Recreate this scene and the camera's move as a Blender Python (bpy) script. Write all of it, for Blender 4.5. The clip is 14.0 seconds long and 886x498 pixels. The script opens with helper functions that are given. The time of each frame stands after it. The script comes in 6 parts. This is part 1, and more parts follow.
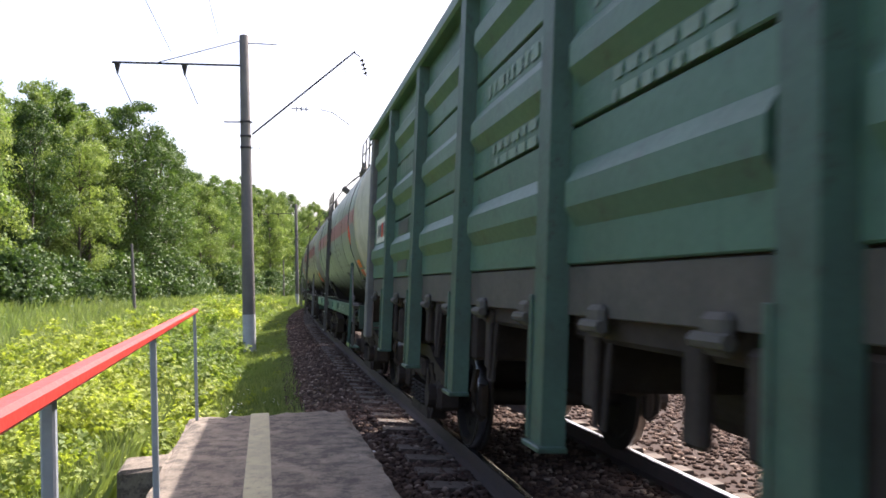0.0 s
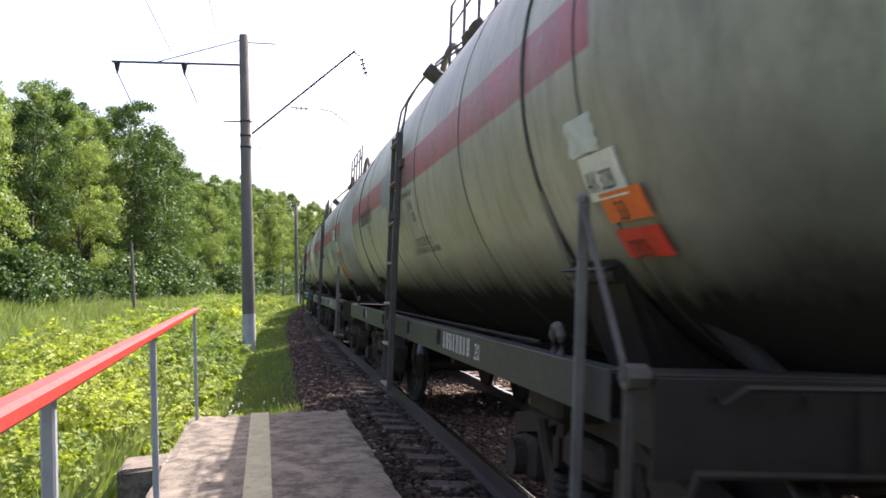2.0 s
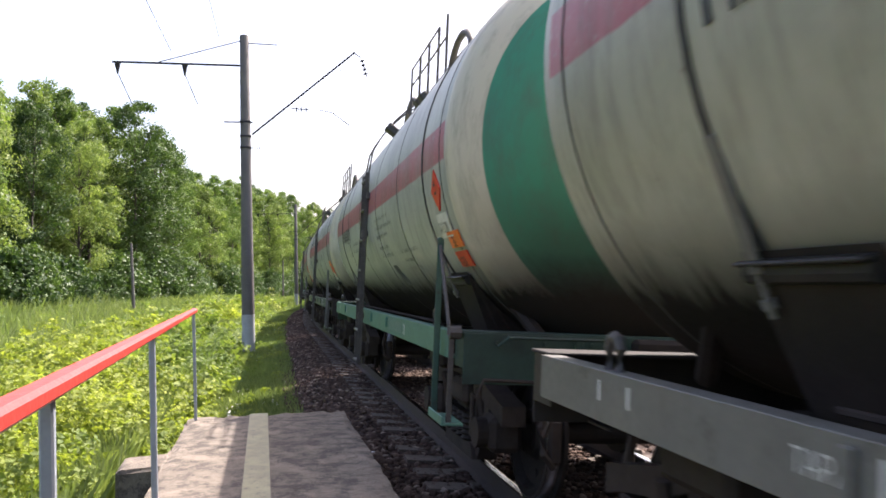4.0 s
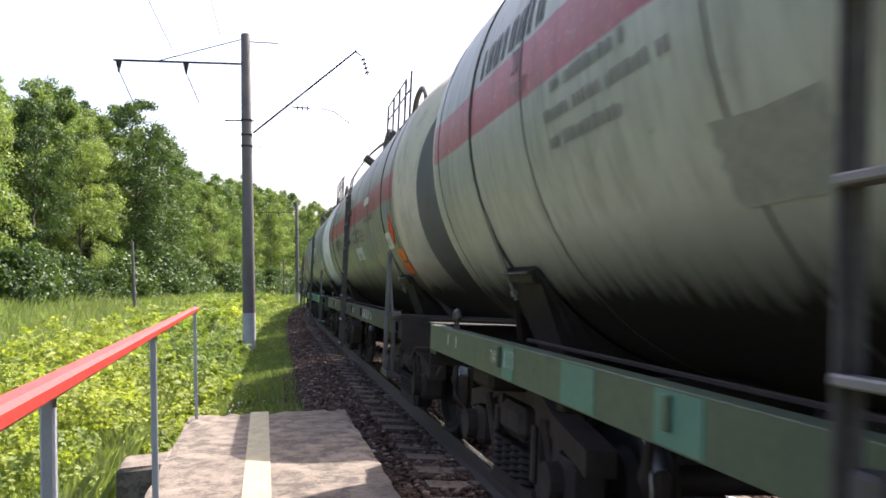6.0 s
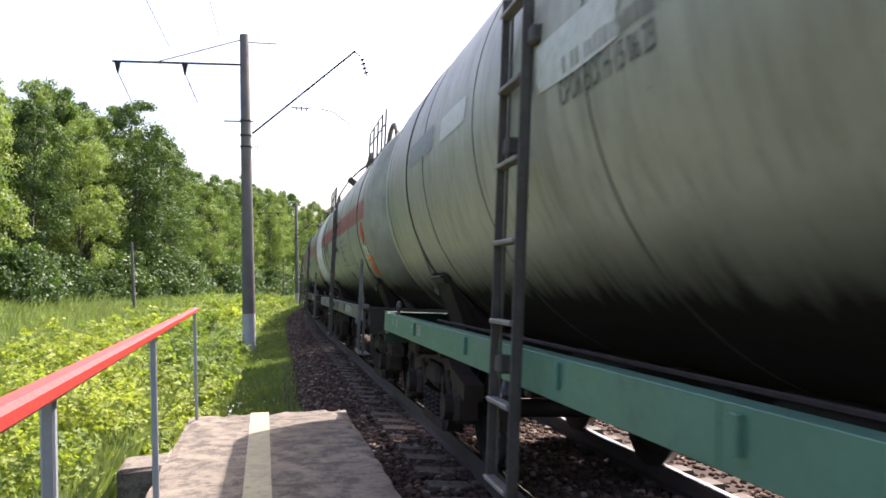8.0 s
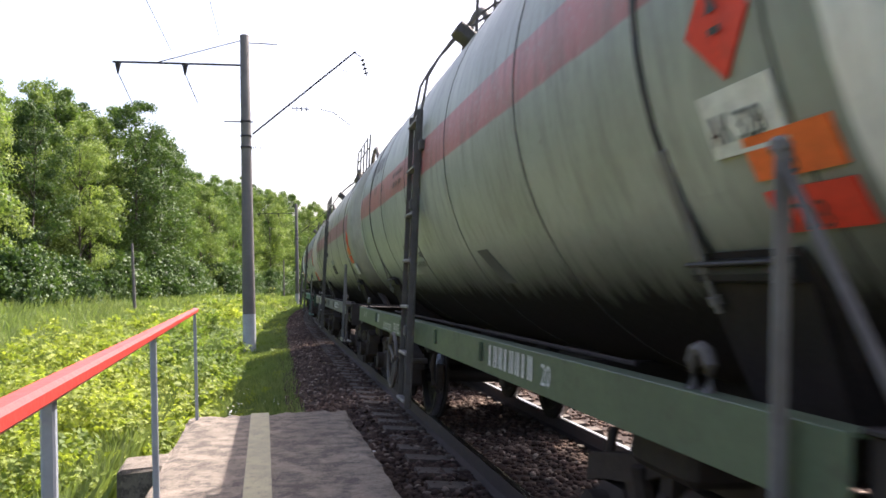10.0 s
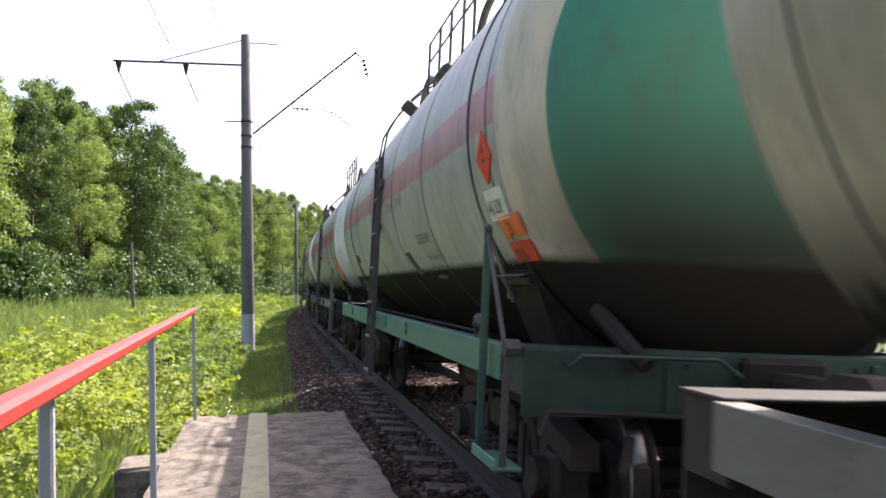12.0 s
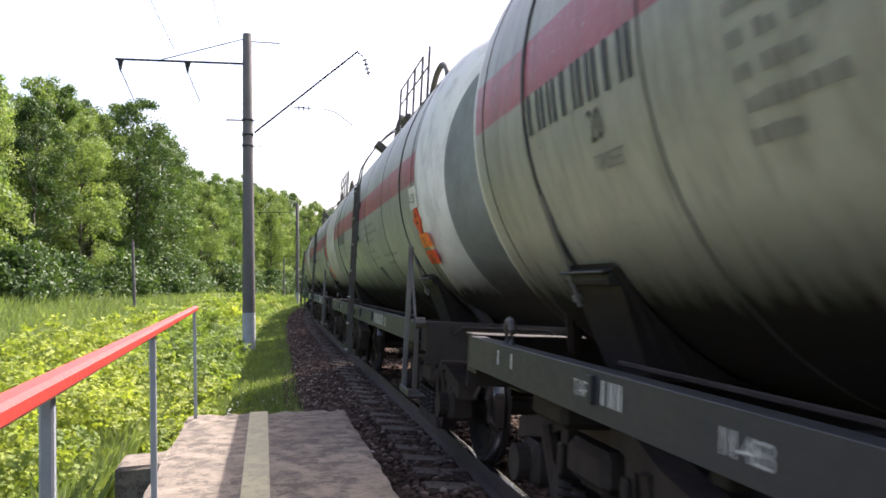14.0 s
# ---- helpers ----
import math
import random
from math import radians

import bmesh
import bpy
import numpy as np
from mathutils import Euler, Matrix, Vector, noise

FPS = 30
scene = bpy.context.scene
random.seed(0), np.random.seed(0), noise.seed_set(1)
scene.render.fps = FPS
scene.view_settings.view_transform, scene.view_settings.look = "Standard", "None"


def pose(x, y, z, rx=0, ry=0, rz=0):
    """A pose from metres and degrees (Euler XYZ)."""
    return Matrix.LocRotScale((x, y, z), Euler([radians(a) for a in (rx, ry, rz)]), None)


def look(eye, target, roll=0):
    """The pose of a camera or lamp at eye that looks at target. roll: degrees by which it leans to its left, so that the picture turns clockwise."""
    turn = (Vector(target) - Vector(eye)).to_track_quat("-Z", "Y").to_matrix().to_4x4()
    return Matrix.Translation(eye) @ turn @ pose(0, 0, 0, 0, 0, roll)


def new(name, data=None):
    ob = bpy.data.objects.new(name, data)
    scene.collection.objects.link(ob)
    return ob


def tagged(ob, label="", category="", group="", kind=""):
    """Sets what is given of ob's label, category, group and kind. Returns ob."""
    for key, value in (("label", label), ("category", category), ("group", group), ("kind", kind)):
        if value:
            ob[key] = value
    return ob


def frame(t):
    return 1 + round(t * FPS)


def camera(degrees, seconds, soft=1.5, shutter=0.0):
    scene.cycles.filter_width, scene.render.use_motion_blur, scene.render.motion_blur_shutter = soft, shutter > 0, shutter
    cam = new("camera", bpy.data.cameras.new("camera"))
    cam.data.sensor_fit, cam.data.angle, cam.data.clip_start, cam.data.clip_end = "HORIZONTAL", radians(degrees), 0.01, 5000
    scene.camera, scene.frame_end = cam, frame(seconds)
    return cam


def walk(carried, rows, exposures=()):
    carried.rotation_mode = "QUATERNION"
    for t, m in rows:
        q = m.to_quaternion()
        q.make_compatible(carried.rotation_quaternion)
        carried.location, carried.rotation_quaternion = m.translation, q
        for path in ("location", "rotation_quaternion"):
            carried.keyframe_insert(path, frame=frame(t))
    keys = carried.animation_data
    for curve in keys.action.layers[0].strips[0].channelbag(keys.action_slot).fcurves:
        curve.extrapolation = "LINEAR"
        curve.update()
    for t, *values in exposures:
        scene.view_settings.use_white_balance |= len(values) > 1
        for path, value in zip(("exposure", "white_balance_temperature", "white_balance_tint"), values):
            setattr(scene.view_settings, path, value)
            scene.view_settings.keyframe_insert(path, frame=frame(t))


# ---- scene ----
cam = camera(57.83, 14.0, 1.65, 0.12)
EYE_Z, PITCH, ROLL = 1.5744, 2.353, 0.0

# small sway of the hand-steadied tripod: seconds, yaw, pitch, roll in degrees
SWAY = [(0, -0.015, 0.008, -0.192), (0.5, 0.046, -0.033, -0.285), (1, 0.047, 0.110, 0.178), (1.5, -0.020, -0.027, -0.221), (2, -0.024, -0.033, -0.202), (2.5, -0.045, 0.024, -0.104), (3, -0.051, 0.042, -0.137), (5.5, -0.054, 0.111, 0.316), (6, 0.017, -0.021, 0.112), (6.5, 0.079, -0.064, 0.089), (7, -0.004, -0.077, -0.065), (7.5, -0.026, -0.014, -0.049), (8, -0.010, -0.025, -0.109), (10.5, 0.002, 0.011, -0.119), (11, -0.053, -0.027, -0.073), (11.5, -0.062, 0.040, -0.088), (12, -0.042, 0.101, 0.307), (12.5, 0.015, -0.054, -0.048), (13, 0.082, -0.058, 0.047), (13.5, 0.082, -0.065, 0.160), (14, 0.035, 0.051, 0.483)]
walk(cam, [(t, pose(0, 0, EYE_Z, 90 + PITCH + p, 0, y) @ pose(0, 0, 0, 0, 0, -0.9255 + r)) for t, y, p, r in SWAY],
     exposures=[(0.0, 1.36, 6480, 20), (14.0, 1.36, 6480, 20)])

# ---------------------------------------------------------------- light
SUN_AZ, SUN_EL = 37.0, 52.5
world = bpy.data.worlds.new("sky")
scene.world = world
world.use_nodes = True
wn = world.node_tree
sky = wn.nodes.new("ShaderNodeTexSky")
sky.sky_type, sky.sun_disc = "NISHITA", False
sky.sun_elevation, sky.sun_rotation = radians(SUN_EL), radians(SUN_AZ)
sky.air_density, sky.dust_density = 1.0, 5.0
wn.nodes["Background"].inputs["Strength"].default_value = 0.15
wn.links.new(sky.outputs[0], wn.nodes["Background"].inputs["Color"])
sun = new("sun", bpy.data.lights.new("sun", "SUN"))
sun.data.energy, sun.data.angle, sun.data.color = 5.0, radians(0.6), (1.0, 0.95, 0.86)
_az, _el = radians(SUN_AZ), radians(SUN_EL)
SUN_DIR = Vector((math.sin(_az) * math.cos(_el), math.cos(_az) * math.cos(_el), math.sin(_el)))
sun.matrix_world = look(SUN_DIR * 60, (0, 0, 0))

# ---------------------------------------------------------------- materials


def nodes_of(name):
    m = bpy.data.materials.new(name)
    m.use_nodes = True
    nt = m.node_tree
    return m, nt, nt.nodes["Principled BSDF"]


def node(nt, kind, **values):
    n = nt.nodes.new(kind)
    for k, v in values.items():
        n.inputs[k.replace("_", " ")].default_value = v
    return n


def ramp(nt, fac, stops):
    r = nt.nodes.new("ShaderNodeValToRGB")
    while len(r.color_ramp.elements) < len(stops):
        r.color_ramp.elements.new(0.5)
    for e, (p, c) in zip(r.color_ramp.elements, stops):
        e.position, e.color = p, (*c, 1) if len(c) == 3 else c
    nt.links.new(fac, r.inputs[0])
    return r.outputs[0]


def mix(nt, fac, a, b, mode="MIX"):
    m = nt.nodes.new("ShaderNodeMix")
    m.data_type, m.blend_type = "RGBA", mode
    for sock, v in ((m.inputs[0], fac), (m.inputs[6], a), (m.inputs[7], b)):
        if isinstance(v, (int, float)):
            sock.default_value = v
        elif isinstance(v, tuple):
            sock.default_value = (*v, 1)
        else:
            nt.links.new(v, sock)
    return m.outputs[2]


def calc(nt, op, a, b=0.0, c=0.0):
    m = nt.nodes.new("ShaderNodeMath")
    m.operation = op
    for sock, v in zip(m.inputs, (a, b, c)):
        if isinstance(v, (int, float)):
            sock.default_value = v
        else:
            nt.links.new(v, sock)
    return m.outputs[0]


def noise_of(nt, coord, scale, detail=5.0, rough=0.6, stretch=None):
    if stretch:
        mp = nt.nodes.new("ShaderNodeMapping")
        mp.inputs["Scale"].default_value = stretch
        nt.links.new(coord, mp.inputs[0])
        coord = mp.outputs[0]
    n = node(nt, "ShaderNodeTexNoise", Scale=scale, Detail=detail, Roughness=rough)
    nt.links.new(coord, n.inputs["Vector"])
    return n.outputs["Fac"]


def step(nt, value, lo, hi):
    """0 below lo, 1 above hi."""
    r = node(nt, "ShaderNodeMapRange", From_Min=lo, From_Max=hi)
    nt.links.new(value, r.inputs["Value"])
    return r.outputs[0]


def bump(nt, bsdf, height, strength, distance=0.01):
    b = node(nt, "ShaderNodeBump", Strength=strength, Distance=distance)
    nt.links.new(height, b.inputs["Height"])
    nt.links.new(b.outputs[0], bsdf.inputs["Normal"])


def worn(name, base, second, scale=3.0, rough=0.6, metal=0.0, grain=40.0, relief=0.3, spread=(0.38, 0.68), space="Object", dirt=None):
    """A surface of two tones with fine grain and relief."""
    m, nt, b = nodes_of(name)
    co = nt.nodes.new("ShaderNodeTexCoord").outputs[space]
    big = noise_of(nt, co, scale, 6, 0.65)
    fine = noise_of(nt, co, grain, 4, 0.7)
    col = mix(nt, step(nt, big, *spread), base, second)
    col = mix(nt, calc(nt, "MULTIPLY", step(nt, fine, 0.35, 0.75), 0.35), col, tuple(c * 0.55 for c in base))
    if dirt:
        spots = noise_of(nt, co, scale * 4, 8, 0.75)
        col = mix(nt, step(nt, spots, 0.56, 0.68), col, dirt)
    nt.links.new(col, b.inputs["Base Color"])
    nt.links.new(calc(nt, "MULTIPLY_ADD", fine, 0.25, rough - 0.12), b.inputs["Roughness"])
    b.inputs["Metallic"].default_value = metal
    b.inputs["Specular IOR Level"].default_value = 0.2 if max(base) < 0.07 else 0.4  # soot is dull
    bump(nt, b, fine, relief, 0.004)
    return m


def tank_paint(name, body, head, ring, stripe, oil_shade=1.3, grime=0.4, soft=0.35, head_soot_shade=2.05):
    """Painted tank shell: body, end rings, heads, a long stripe, runs of dirt and a belly dark with oil and painted
    shade.
    """
    m, nt, b = nodes_of(name)
    co = nt.nodes.new("ShaderNodeTexCoord").outputs["Object"]
    sep = nt.nodes.new("ShaderNodeSeparateXYZ")
    nt.links.new(co, sep.inputs[0])
    u, z = calc(nt, "ABSOLUTE", sep.outputs[1]), sep.outputs[2]
    wob = calc(nt, "MULTIPLY_ADD", noise_of(nt, co, 3.0), 0.03, -0.015)
    big = noise_of(nt, co, 0.8, 6, 0.65)
    streak = noise_of(nt, co, 5.0, 5, 0.7, (0.6, 2.2, 0.35))
    fine = noise_of(nt, co, 30, 5, 0.75)
    col = mix(nt, step(nt, big, 0.35, 0.7), body, tuple(c * 0.72 for c in body))
    vor = node(nt, "ShaderNodeTexVoronoi", Scale=0.75)
    vor.distance = "MANHATTAN"
    nt.links.new(co, vor.inputs["Vector"])
    tint = calc(nt, "MULTIPLY_ADD", vor.outputs["Color"], 0.3, 0.82)
    grey = nt.nodes.new("ShaderNodeCombineColor")
    for k in range(3):
        nt.links.new(tint, grey.inputs[k])
    col = mix(nt, 0.8, col, grey.outputs[0], "MULTIPLY")
    if stripe:
        zz = calc(nt, "ADD", z, wob)
        on = calc(nt, "MULTIPLY", step(nt, zz, 2.42, 2.435), calc(nt, "SUBTRACT", 1.0, step(nt, zz, 2.70, 2.715)))
        on = calc(nt, "MULTIPLY", on, calc(nt, "MULTIPLY", step(nt, fine, 0.26, 0.42), calc(nt, "SUBTRACT", 1.0, step(nt, u, 4.86, 4.87))))
        col = mix(nt, on, col, stripe)
    stain = noise_of(nt, co, 1.7, 7, 0.7, (1.0, 0.8, 0.6))
    col = mix(nt, calc(nt, "MULTIPLY", step(nt, stain, 0.5, 0.72), 0.55), col, tuple(c * 0.5 for c in body))
    if ring:
        col = mix(nt, step(nt, u, 4.89, 4.895), col, ring)
    if head:
        col = mix(nt, step(nt, u, 5.17, 5.175), col, head)
    col = mix(nt, calc(nt, "MULTIPLY", step(nt, streak, 0.46, 0.74), grime), col, (0.075, 0.065, 0.05))
    rust = noise_of(nt, co, 7.0, 8, 0.8)
    col = mix(nt, calc(nt, "MULTIPLY", step(nt, rust, 0.63, 0.7), 0.6), col, (0.11, 0.055, 0.03))
    # spilled product, soot and painted-in shade: belly, and higher up on the domed ends
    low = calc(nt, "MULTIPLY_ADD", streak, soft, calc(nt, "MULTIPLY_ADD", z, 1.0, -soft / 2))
    oil_shaded = calc(nt, "SUBTRACT", 1.0, step(nt, low, oil_shade, oil_shade + soft))
    col = mix(nt, oil_shaded, col, (0.02, 0.017, 0.014))
    # soot on the domed ends, blended with shade that deepens downward
    sooty = calc(nt, "SUBTRACT", 1.0, step(nt, calc(nt, "MULTIPLY_ADD", streak, 0.4, calc(nt, "ADD", z, -0.2)), head_soot_shade - 0.75, head_soot_shade))
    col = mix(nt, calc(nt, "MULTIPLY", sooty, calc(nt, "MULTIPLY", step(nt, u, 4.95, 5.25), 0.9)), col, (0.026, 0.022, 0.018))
    nt.links.new(col, b.inputs["Base Color"])
    nt.links.new(calc(nt, "MULTIPLY_ADD", oil_shaded, 0.35, calc(nt, "MULTIPLY_ADD", fine, 0.35, 0.28)), b.inputs["Roughness"])
    nt.links.new(calc(nt, "MULTIPLY_ADD", oil_shaded, -0.32, 0.42), b.inputs["Specular IOR Level"])
    bump(nt, b, calc(nt, "MULTIPLY_ADD", big, 2.0, calc(nt, "MULTIPLY", fine, 0.3)), 0.35, 0.012)
    return m


def leafy(name, dark, light, through_light=0.45, rough=0.5, other=None):
    m, nt, b = nodes_of(name)
    rnd = nt.nodes.new("ShaderNodeNewGeometry").outputs["Random Per Island"]
    co = nt.nodes.new("ShaderNodeTexCoord").outputs["Object"]
    info = nt.nodes.new("ShaderNodeObjectInfo").outputs["Random"]
    big = noise_of(nt, co, 0.35, 3)
    f = calc(nt, "MULTIPLY_ADD", rnd, 0.45, calc(nt, "MULTIPLY_ADD", big, 0.7, calc(nt, "MULTIPLY_ADD", info, 0.25, -0.25)))
    col = ramp(nt, f, [(0.05, dark), (0.55, tuple((a + c) / 2 for a, c in zip(dark, light))), (0.95, light)])
    if other:  # drifts of another kind of plant
        drift = noise_of(nt, co, 0.22, 4, 0.6, (1.0, 0.6, 1.0))
        col = mix(nt, calc(nt, "MULTIPLY", step(nt, drift, 0.46, 0.58), 0.8), col, other)
    nt.links.new(col, b.inputs["Base Color"])
    b.inputs["Roughness"].default_value = rough
    b.inputs["Specular IOR Level"].default_value = 0.25
    t = nt.nodes.new("ShaderNodeBsdfTranslucent")
    nt.links.new(mix(nt, 1.0, col, (1.0, 1.05, 0.45), "MULTIPLY"), t.inputs[0])
    s = nt.nodes.new("ShaderNodeMixShader")
    s.inputs[0].default_value = through_light
    nt.links.new(b.outputs[0], s.inputs[1])
    nt.links.new(t.outputs[0], s.inputs[2])
    nt.links.new(s.outputs[0], nt.nodes["Material Output"].inputs[0])
    return m


def plain(name, col, rough=0.6, metal=0.0):
    m, nt, b = nodes_of(name)
    co = nt.nodes.new("ShaderNodeTexCoord").outputs["Object"]
    n = noise_of(nt, co, 18, 6, 0.7)
    nt.links.new(mix(nt, step(nt, n, 0.4, 0.75), col, tuple(c * 0.7 for c in col)), b.inputs["Base Color"])
    b.inputs["Roughness"].default_value, b.inputs["Metallic"].default_value = rough, metal
    return m


M_DARK = worn("sooty_steel", (0.021, 0.0165, 0.014), (0.036, 0.028, 0.023), 4, 0.7, 0.0, 50, 0.4)
M_RUST = worn("rusty_steel", (0.055, 0.042, 0.034), (0.028, 0.022, 0.019), 5, 0.8, 0.0, 60, 0.5)
M_SILL_G = worn("green_sill_paint", (0.09, 0.215, 0.155), (0.07, 0.168, 0.122), 1.6, 0.5, 0.0, 30, 0.3, dirt=(0.07, 0.11, 0.09))
M_PANEL = plain("dark_panel", (0.06, 0.062, 0.06), 0.6)
M_SILL_K = worn("black_sill_paint", (0.045, 0.045, 0.048), (0.06, 0.057, 0.056), 1.6, 0.5, 0.0, 30, 0.3, dirt=(0.055, 0.05, 0.045))
M_SILL_Y = worn("grey_sill_paint", (0.15, 0.148, 0.13), (0.11, 0.105, 0.092), 1.6, 0.55, 0.0, 30, 0.3, dirt=(0.08, 0.075, 0.06))
M_SILL_D = worn("dull_green_sill_paint", (0.062, 0.13, 0.094), (0.045, 0.088, 0.066), 1.6, 0.55, 0.0, 30, 0.3, dirt=(0.06, 0.07, 0.052))
M_SILL_O = worn("olive_sill_paint", (0.088, 0.122, 0.07), (0.066, 0.088, 0.054), 1.6, 0.55, 0.0, 30, 0.3, dirt=(0.06, 0.06, 0.045))
M_LADDER = worn("ladder_steel", (0.078, 0.07, 0.064), (0.12, 0.11, 0.1), 5, 0.6, 0.2, 50, 0.3)
M_RUNG = worn("worn_rung_steel", (0.24, 0.23, 0.22), (0.15, 0.14, 0.13), 6, 0.5, 0.3, 60, 0.3)
M_WHEEL = worn("wheel_steel", (0.022, 0.019, 0.017), (0.034, 0.028, 0.025), 5, 0.65, 0.2, 40, 0.3)
M_TREAD = plain("polished_tread", (0.28, 0.27, 0.26), 0.35, 1.0)
M_SEAM = plain("weld_bead", (0.06, 0.057, 0.05), 0.7)
M_POSTS = worn("grey_post_steel", (0.17, 0.165, 0.155), (0.11, 0.105, 0.1), 4, 0.6, 0.0, 50, 0.3)
M_STRAP = worn("strap_steel", (0.05, 0.05, 0.05), (0.1, 0.09, 0.08), 6, 0.6, 0.0, 50, 0.2)
M_GOND = worn("green_wagon_paint", (0.066, 0.148, 0.104), (0.054, 0.112, 0.08), 1.2, 0.5, 0.0, 25, 0.35, dirt=(0.05, 0.075, 0.06))
# darker green: soot plus the shade on posts turned from the sun
M_POST_G = worn("sooty_shaded_post", (0.05, 0.108, 0.08), (0.04, 0.07, 0.054), 3, 0.55, 0.0, 40, 0.3, dirt=(0.04, 0.05, 0.042))
M_GOND_D = worn("dusty_wagon_foot", (0.085, 0.078, 0.064), (0.038, 0.044, 0.036), 2.5, 0.75, 0.0, 30, 0.4)
M_WHITE = plain("stencil_white", (0.62, 0.62, 0.58), 0.6)
M_SILL_INK = plain("worn_sill_stencil", (0.24, 0.33, 0.28), 0.6)
M_BLACK = plain("stencil_black", (0.05, 0.05, 0.048), 0.6)
M_ORANGE = plain("placard_orange", (0.85, 0.16, 0.03), 0.45)
M_RED = plain("placard_red", (0.75, 0.05, 0.02), 0.45)
M_BOARD = plain("placard_white", (0.68, 0.68, 0.60), 0.5)
M_FADED = plain("faded_stencil", (0.21, 0.21, 0.185), 0.6)
M_CLAMP = worn("saddle_plate_steel", (0.03, 0.029, 0.028), (0.05, 0.046, 0.042), 5, 0.5, 0.2, 50, 0.3)
M_STRAP_END = worn("pale_strap_steel", (0.17, 0.165, 0.15), (0.1, 0.095, 0.085), 5, 0.55, 0.0, 50, 0.3)
M_FOOT = worn("sooty_foot", (0.03, 0.024, 0.02), (0.055, 0.045, 0.038), 3, 0.8, 0.0, 40, 0.4)
M_BEAM_G = worn("sooty_green_beam", (0.032, 0.07, 0.05), (0.02, 0.03, 0.024), 2, 0.6, 0.0, 30, 0.3)
M_BEAM_K = worn("sooty_grey_beam", (0.044, 0.038, 0.034), (0.024, 0.02, 0.018), 2, 0.6, 0.0, 30, 0.3)

CREAM, GREEN, GREYGREEN, PINK = (0.52, 0.48, 0.36), (0.03, 0.21, 0.125), (0.40, 0.408, 0.335), (0.36, 0.095, 0.11)

# ---------------------------------------------------------------- mesh helpers


def mesh_of(bm, smooth=False, name="mesh"):
    me = bpy.data.meshes.new(name)
    bm.to_mesh(me)
    bm.free()
    if smooth:
        me.polygons.foreach_set("use_smooth", [True] * len(me.polygons))
    return me


def part(name, bm, material, parent=None, label="", smooth=False):
    me = mesh_of(bm, smooth, name) if isinstance(bm, bmesh.types.BMesh) else bm
    if not me.materials:
        me.materials.append(material)
    ob = new(name, me)
    if parent is not None:
        ob.parent = parent
    return tagged(ob, label)


def box(bm, c, size, bevel=0.0, m=None):
    r = bmesh.ops.create_cube(bm, size=1.0)
    vs = r["verts"]
    bmesh.ops.scale(bm, vec=size, verts=vs)
    if bevel:
        es = list({e for v in vs for e in v.link_edges})
        b = bmesh.ops.bevel(bm, geom=es, offset=bevel, segments=1, affect="EDGES", profile=0.5)
        vs = list({v for v in b["verts"]} | {v for v in vs if v.is_valid})
    if m is not None:
        bmesh.ops.transform(bm, matrix=m, verts=vs)
    bmesh.ops.translate(bm, vec=c, verts=vs)
    return vs


def rod(bm, a, b, r, n=8, r2=None):
    a, b = Vector(a), Vector(b)
    d = b - a
    m = Matrix.Translation((a + b) / 2) @ d.to_track_quat("Z", "Y").to_matrix().to_4x4()
    return bmesh.ops.create_cone(bm, cap_ends=True, segments=n, radius1=r, radius2=r if r2 is None else r2, depth=d.length, matrix=m)["verts"]


def pipe(bm, pts, r, n=8):
    """A round tube along points."""
    pts = [Vector(p) for p in pts]
    rings = []
    for i, p in enumerate(pts):
        d = (pts[min(i + 1, len(pts) - 1)] - pts[max(i - 1, 0)]).normalized()
        q = d.to_track_quat("Z", "Y")
        rings.append([bm.verts.new(p + q @ Vector((r * math.cos(k * math.tau / n), r * math.sin(k * math.tau / n), 0))) for k in range(n)])
    for A, B in zip(rings, rings[1:]):
        for k in range(n):
            bm.faces.new((A[k], A[(k + 1) % n], B[(k + 1) % n], B[k]))
    bm.faces.new(rings[0][::-1])
    bm.faces.new(rings[-1])


def lathe(bm, profile, n=48, axis="Y", centre=(0, 0, 0), start=0.0, sweep=math.tau):
    """Turn a profile of (along, radius) about an axis."""
    closed = abs(sweep - math.tau) < 1e-6
    count = n if closed else n + 1
    rings = []
    for a, r in profile:
        ring = []
        for k in range(count):
            t = start + sweep * k / n
            if axis == "Y":
                p = (r * math.cos(t), a, r * math.sin(t))
            elif axis == "X":
                p = (a, r * math.cos(t), r * math.sin(t))
            else:
                p = (r * math.cos(t), r * math.sin(t), a)
            ring.append(bm.verts.new(Vector(p) + Vector(centre)))
        rings.append(ring)
    for A, B in zip(rings, rings[1:]):
        for k in range(n):
            j = (k + 1) % count
            bm.faces.new((A[k], A[j], B[j], B[k]))
    return rings


def prism(bm, outline, depth, place):
    """Extrude an outline of (a, b) by depth; place(a, b, d) gives the point."""
    lo = [bm.verts.new(place(a, b, 0)) for a, b in outline]
    hi = [bm.verts.new(place(a, b, depth)) for a, b in outline]
    bm.faces.new(lo)
    bm.faces.new(hi[::-1])
    for k in range(len(lo)):
        j = (k + 1) % len(lo)
        bm.faces.new((lo[k], hi[k], hi[j], lo[j]))


def thing(name, label, category, group=""):
    e = new(name)
    e.empty_display_size = 0.3
    return tagged(e, label, category, group)

# ---------------------------------------------------------------- the line of the track

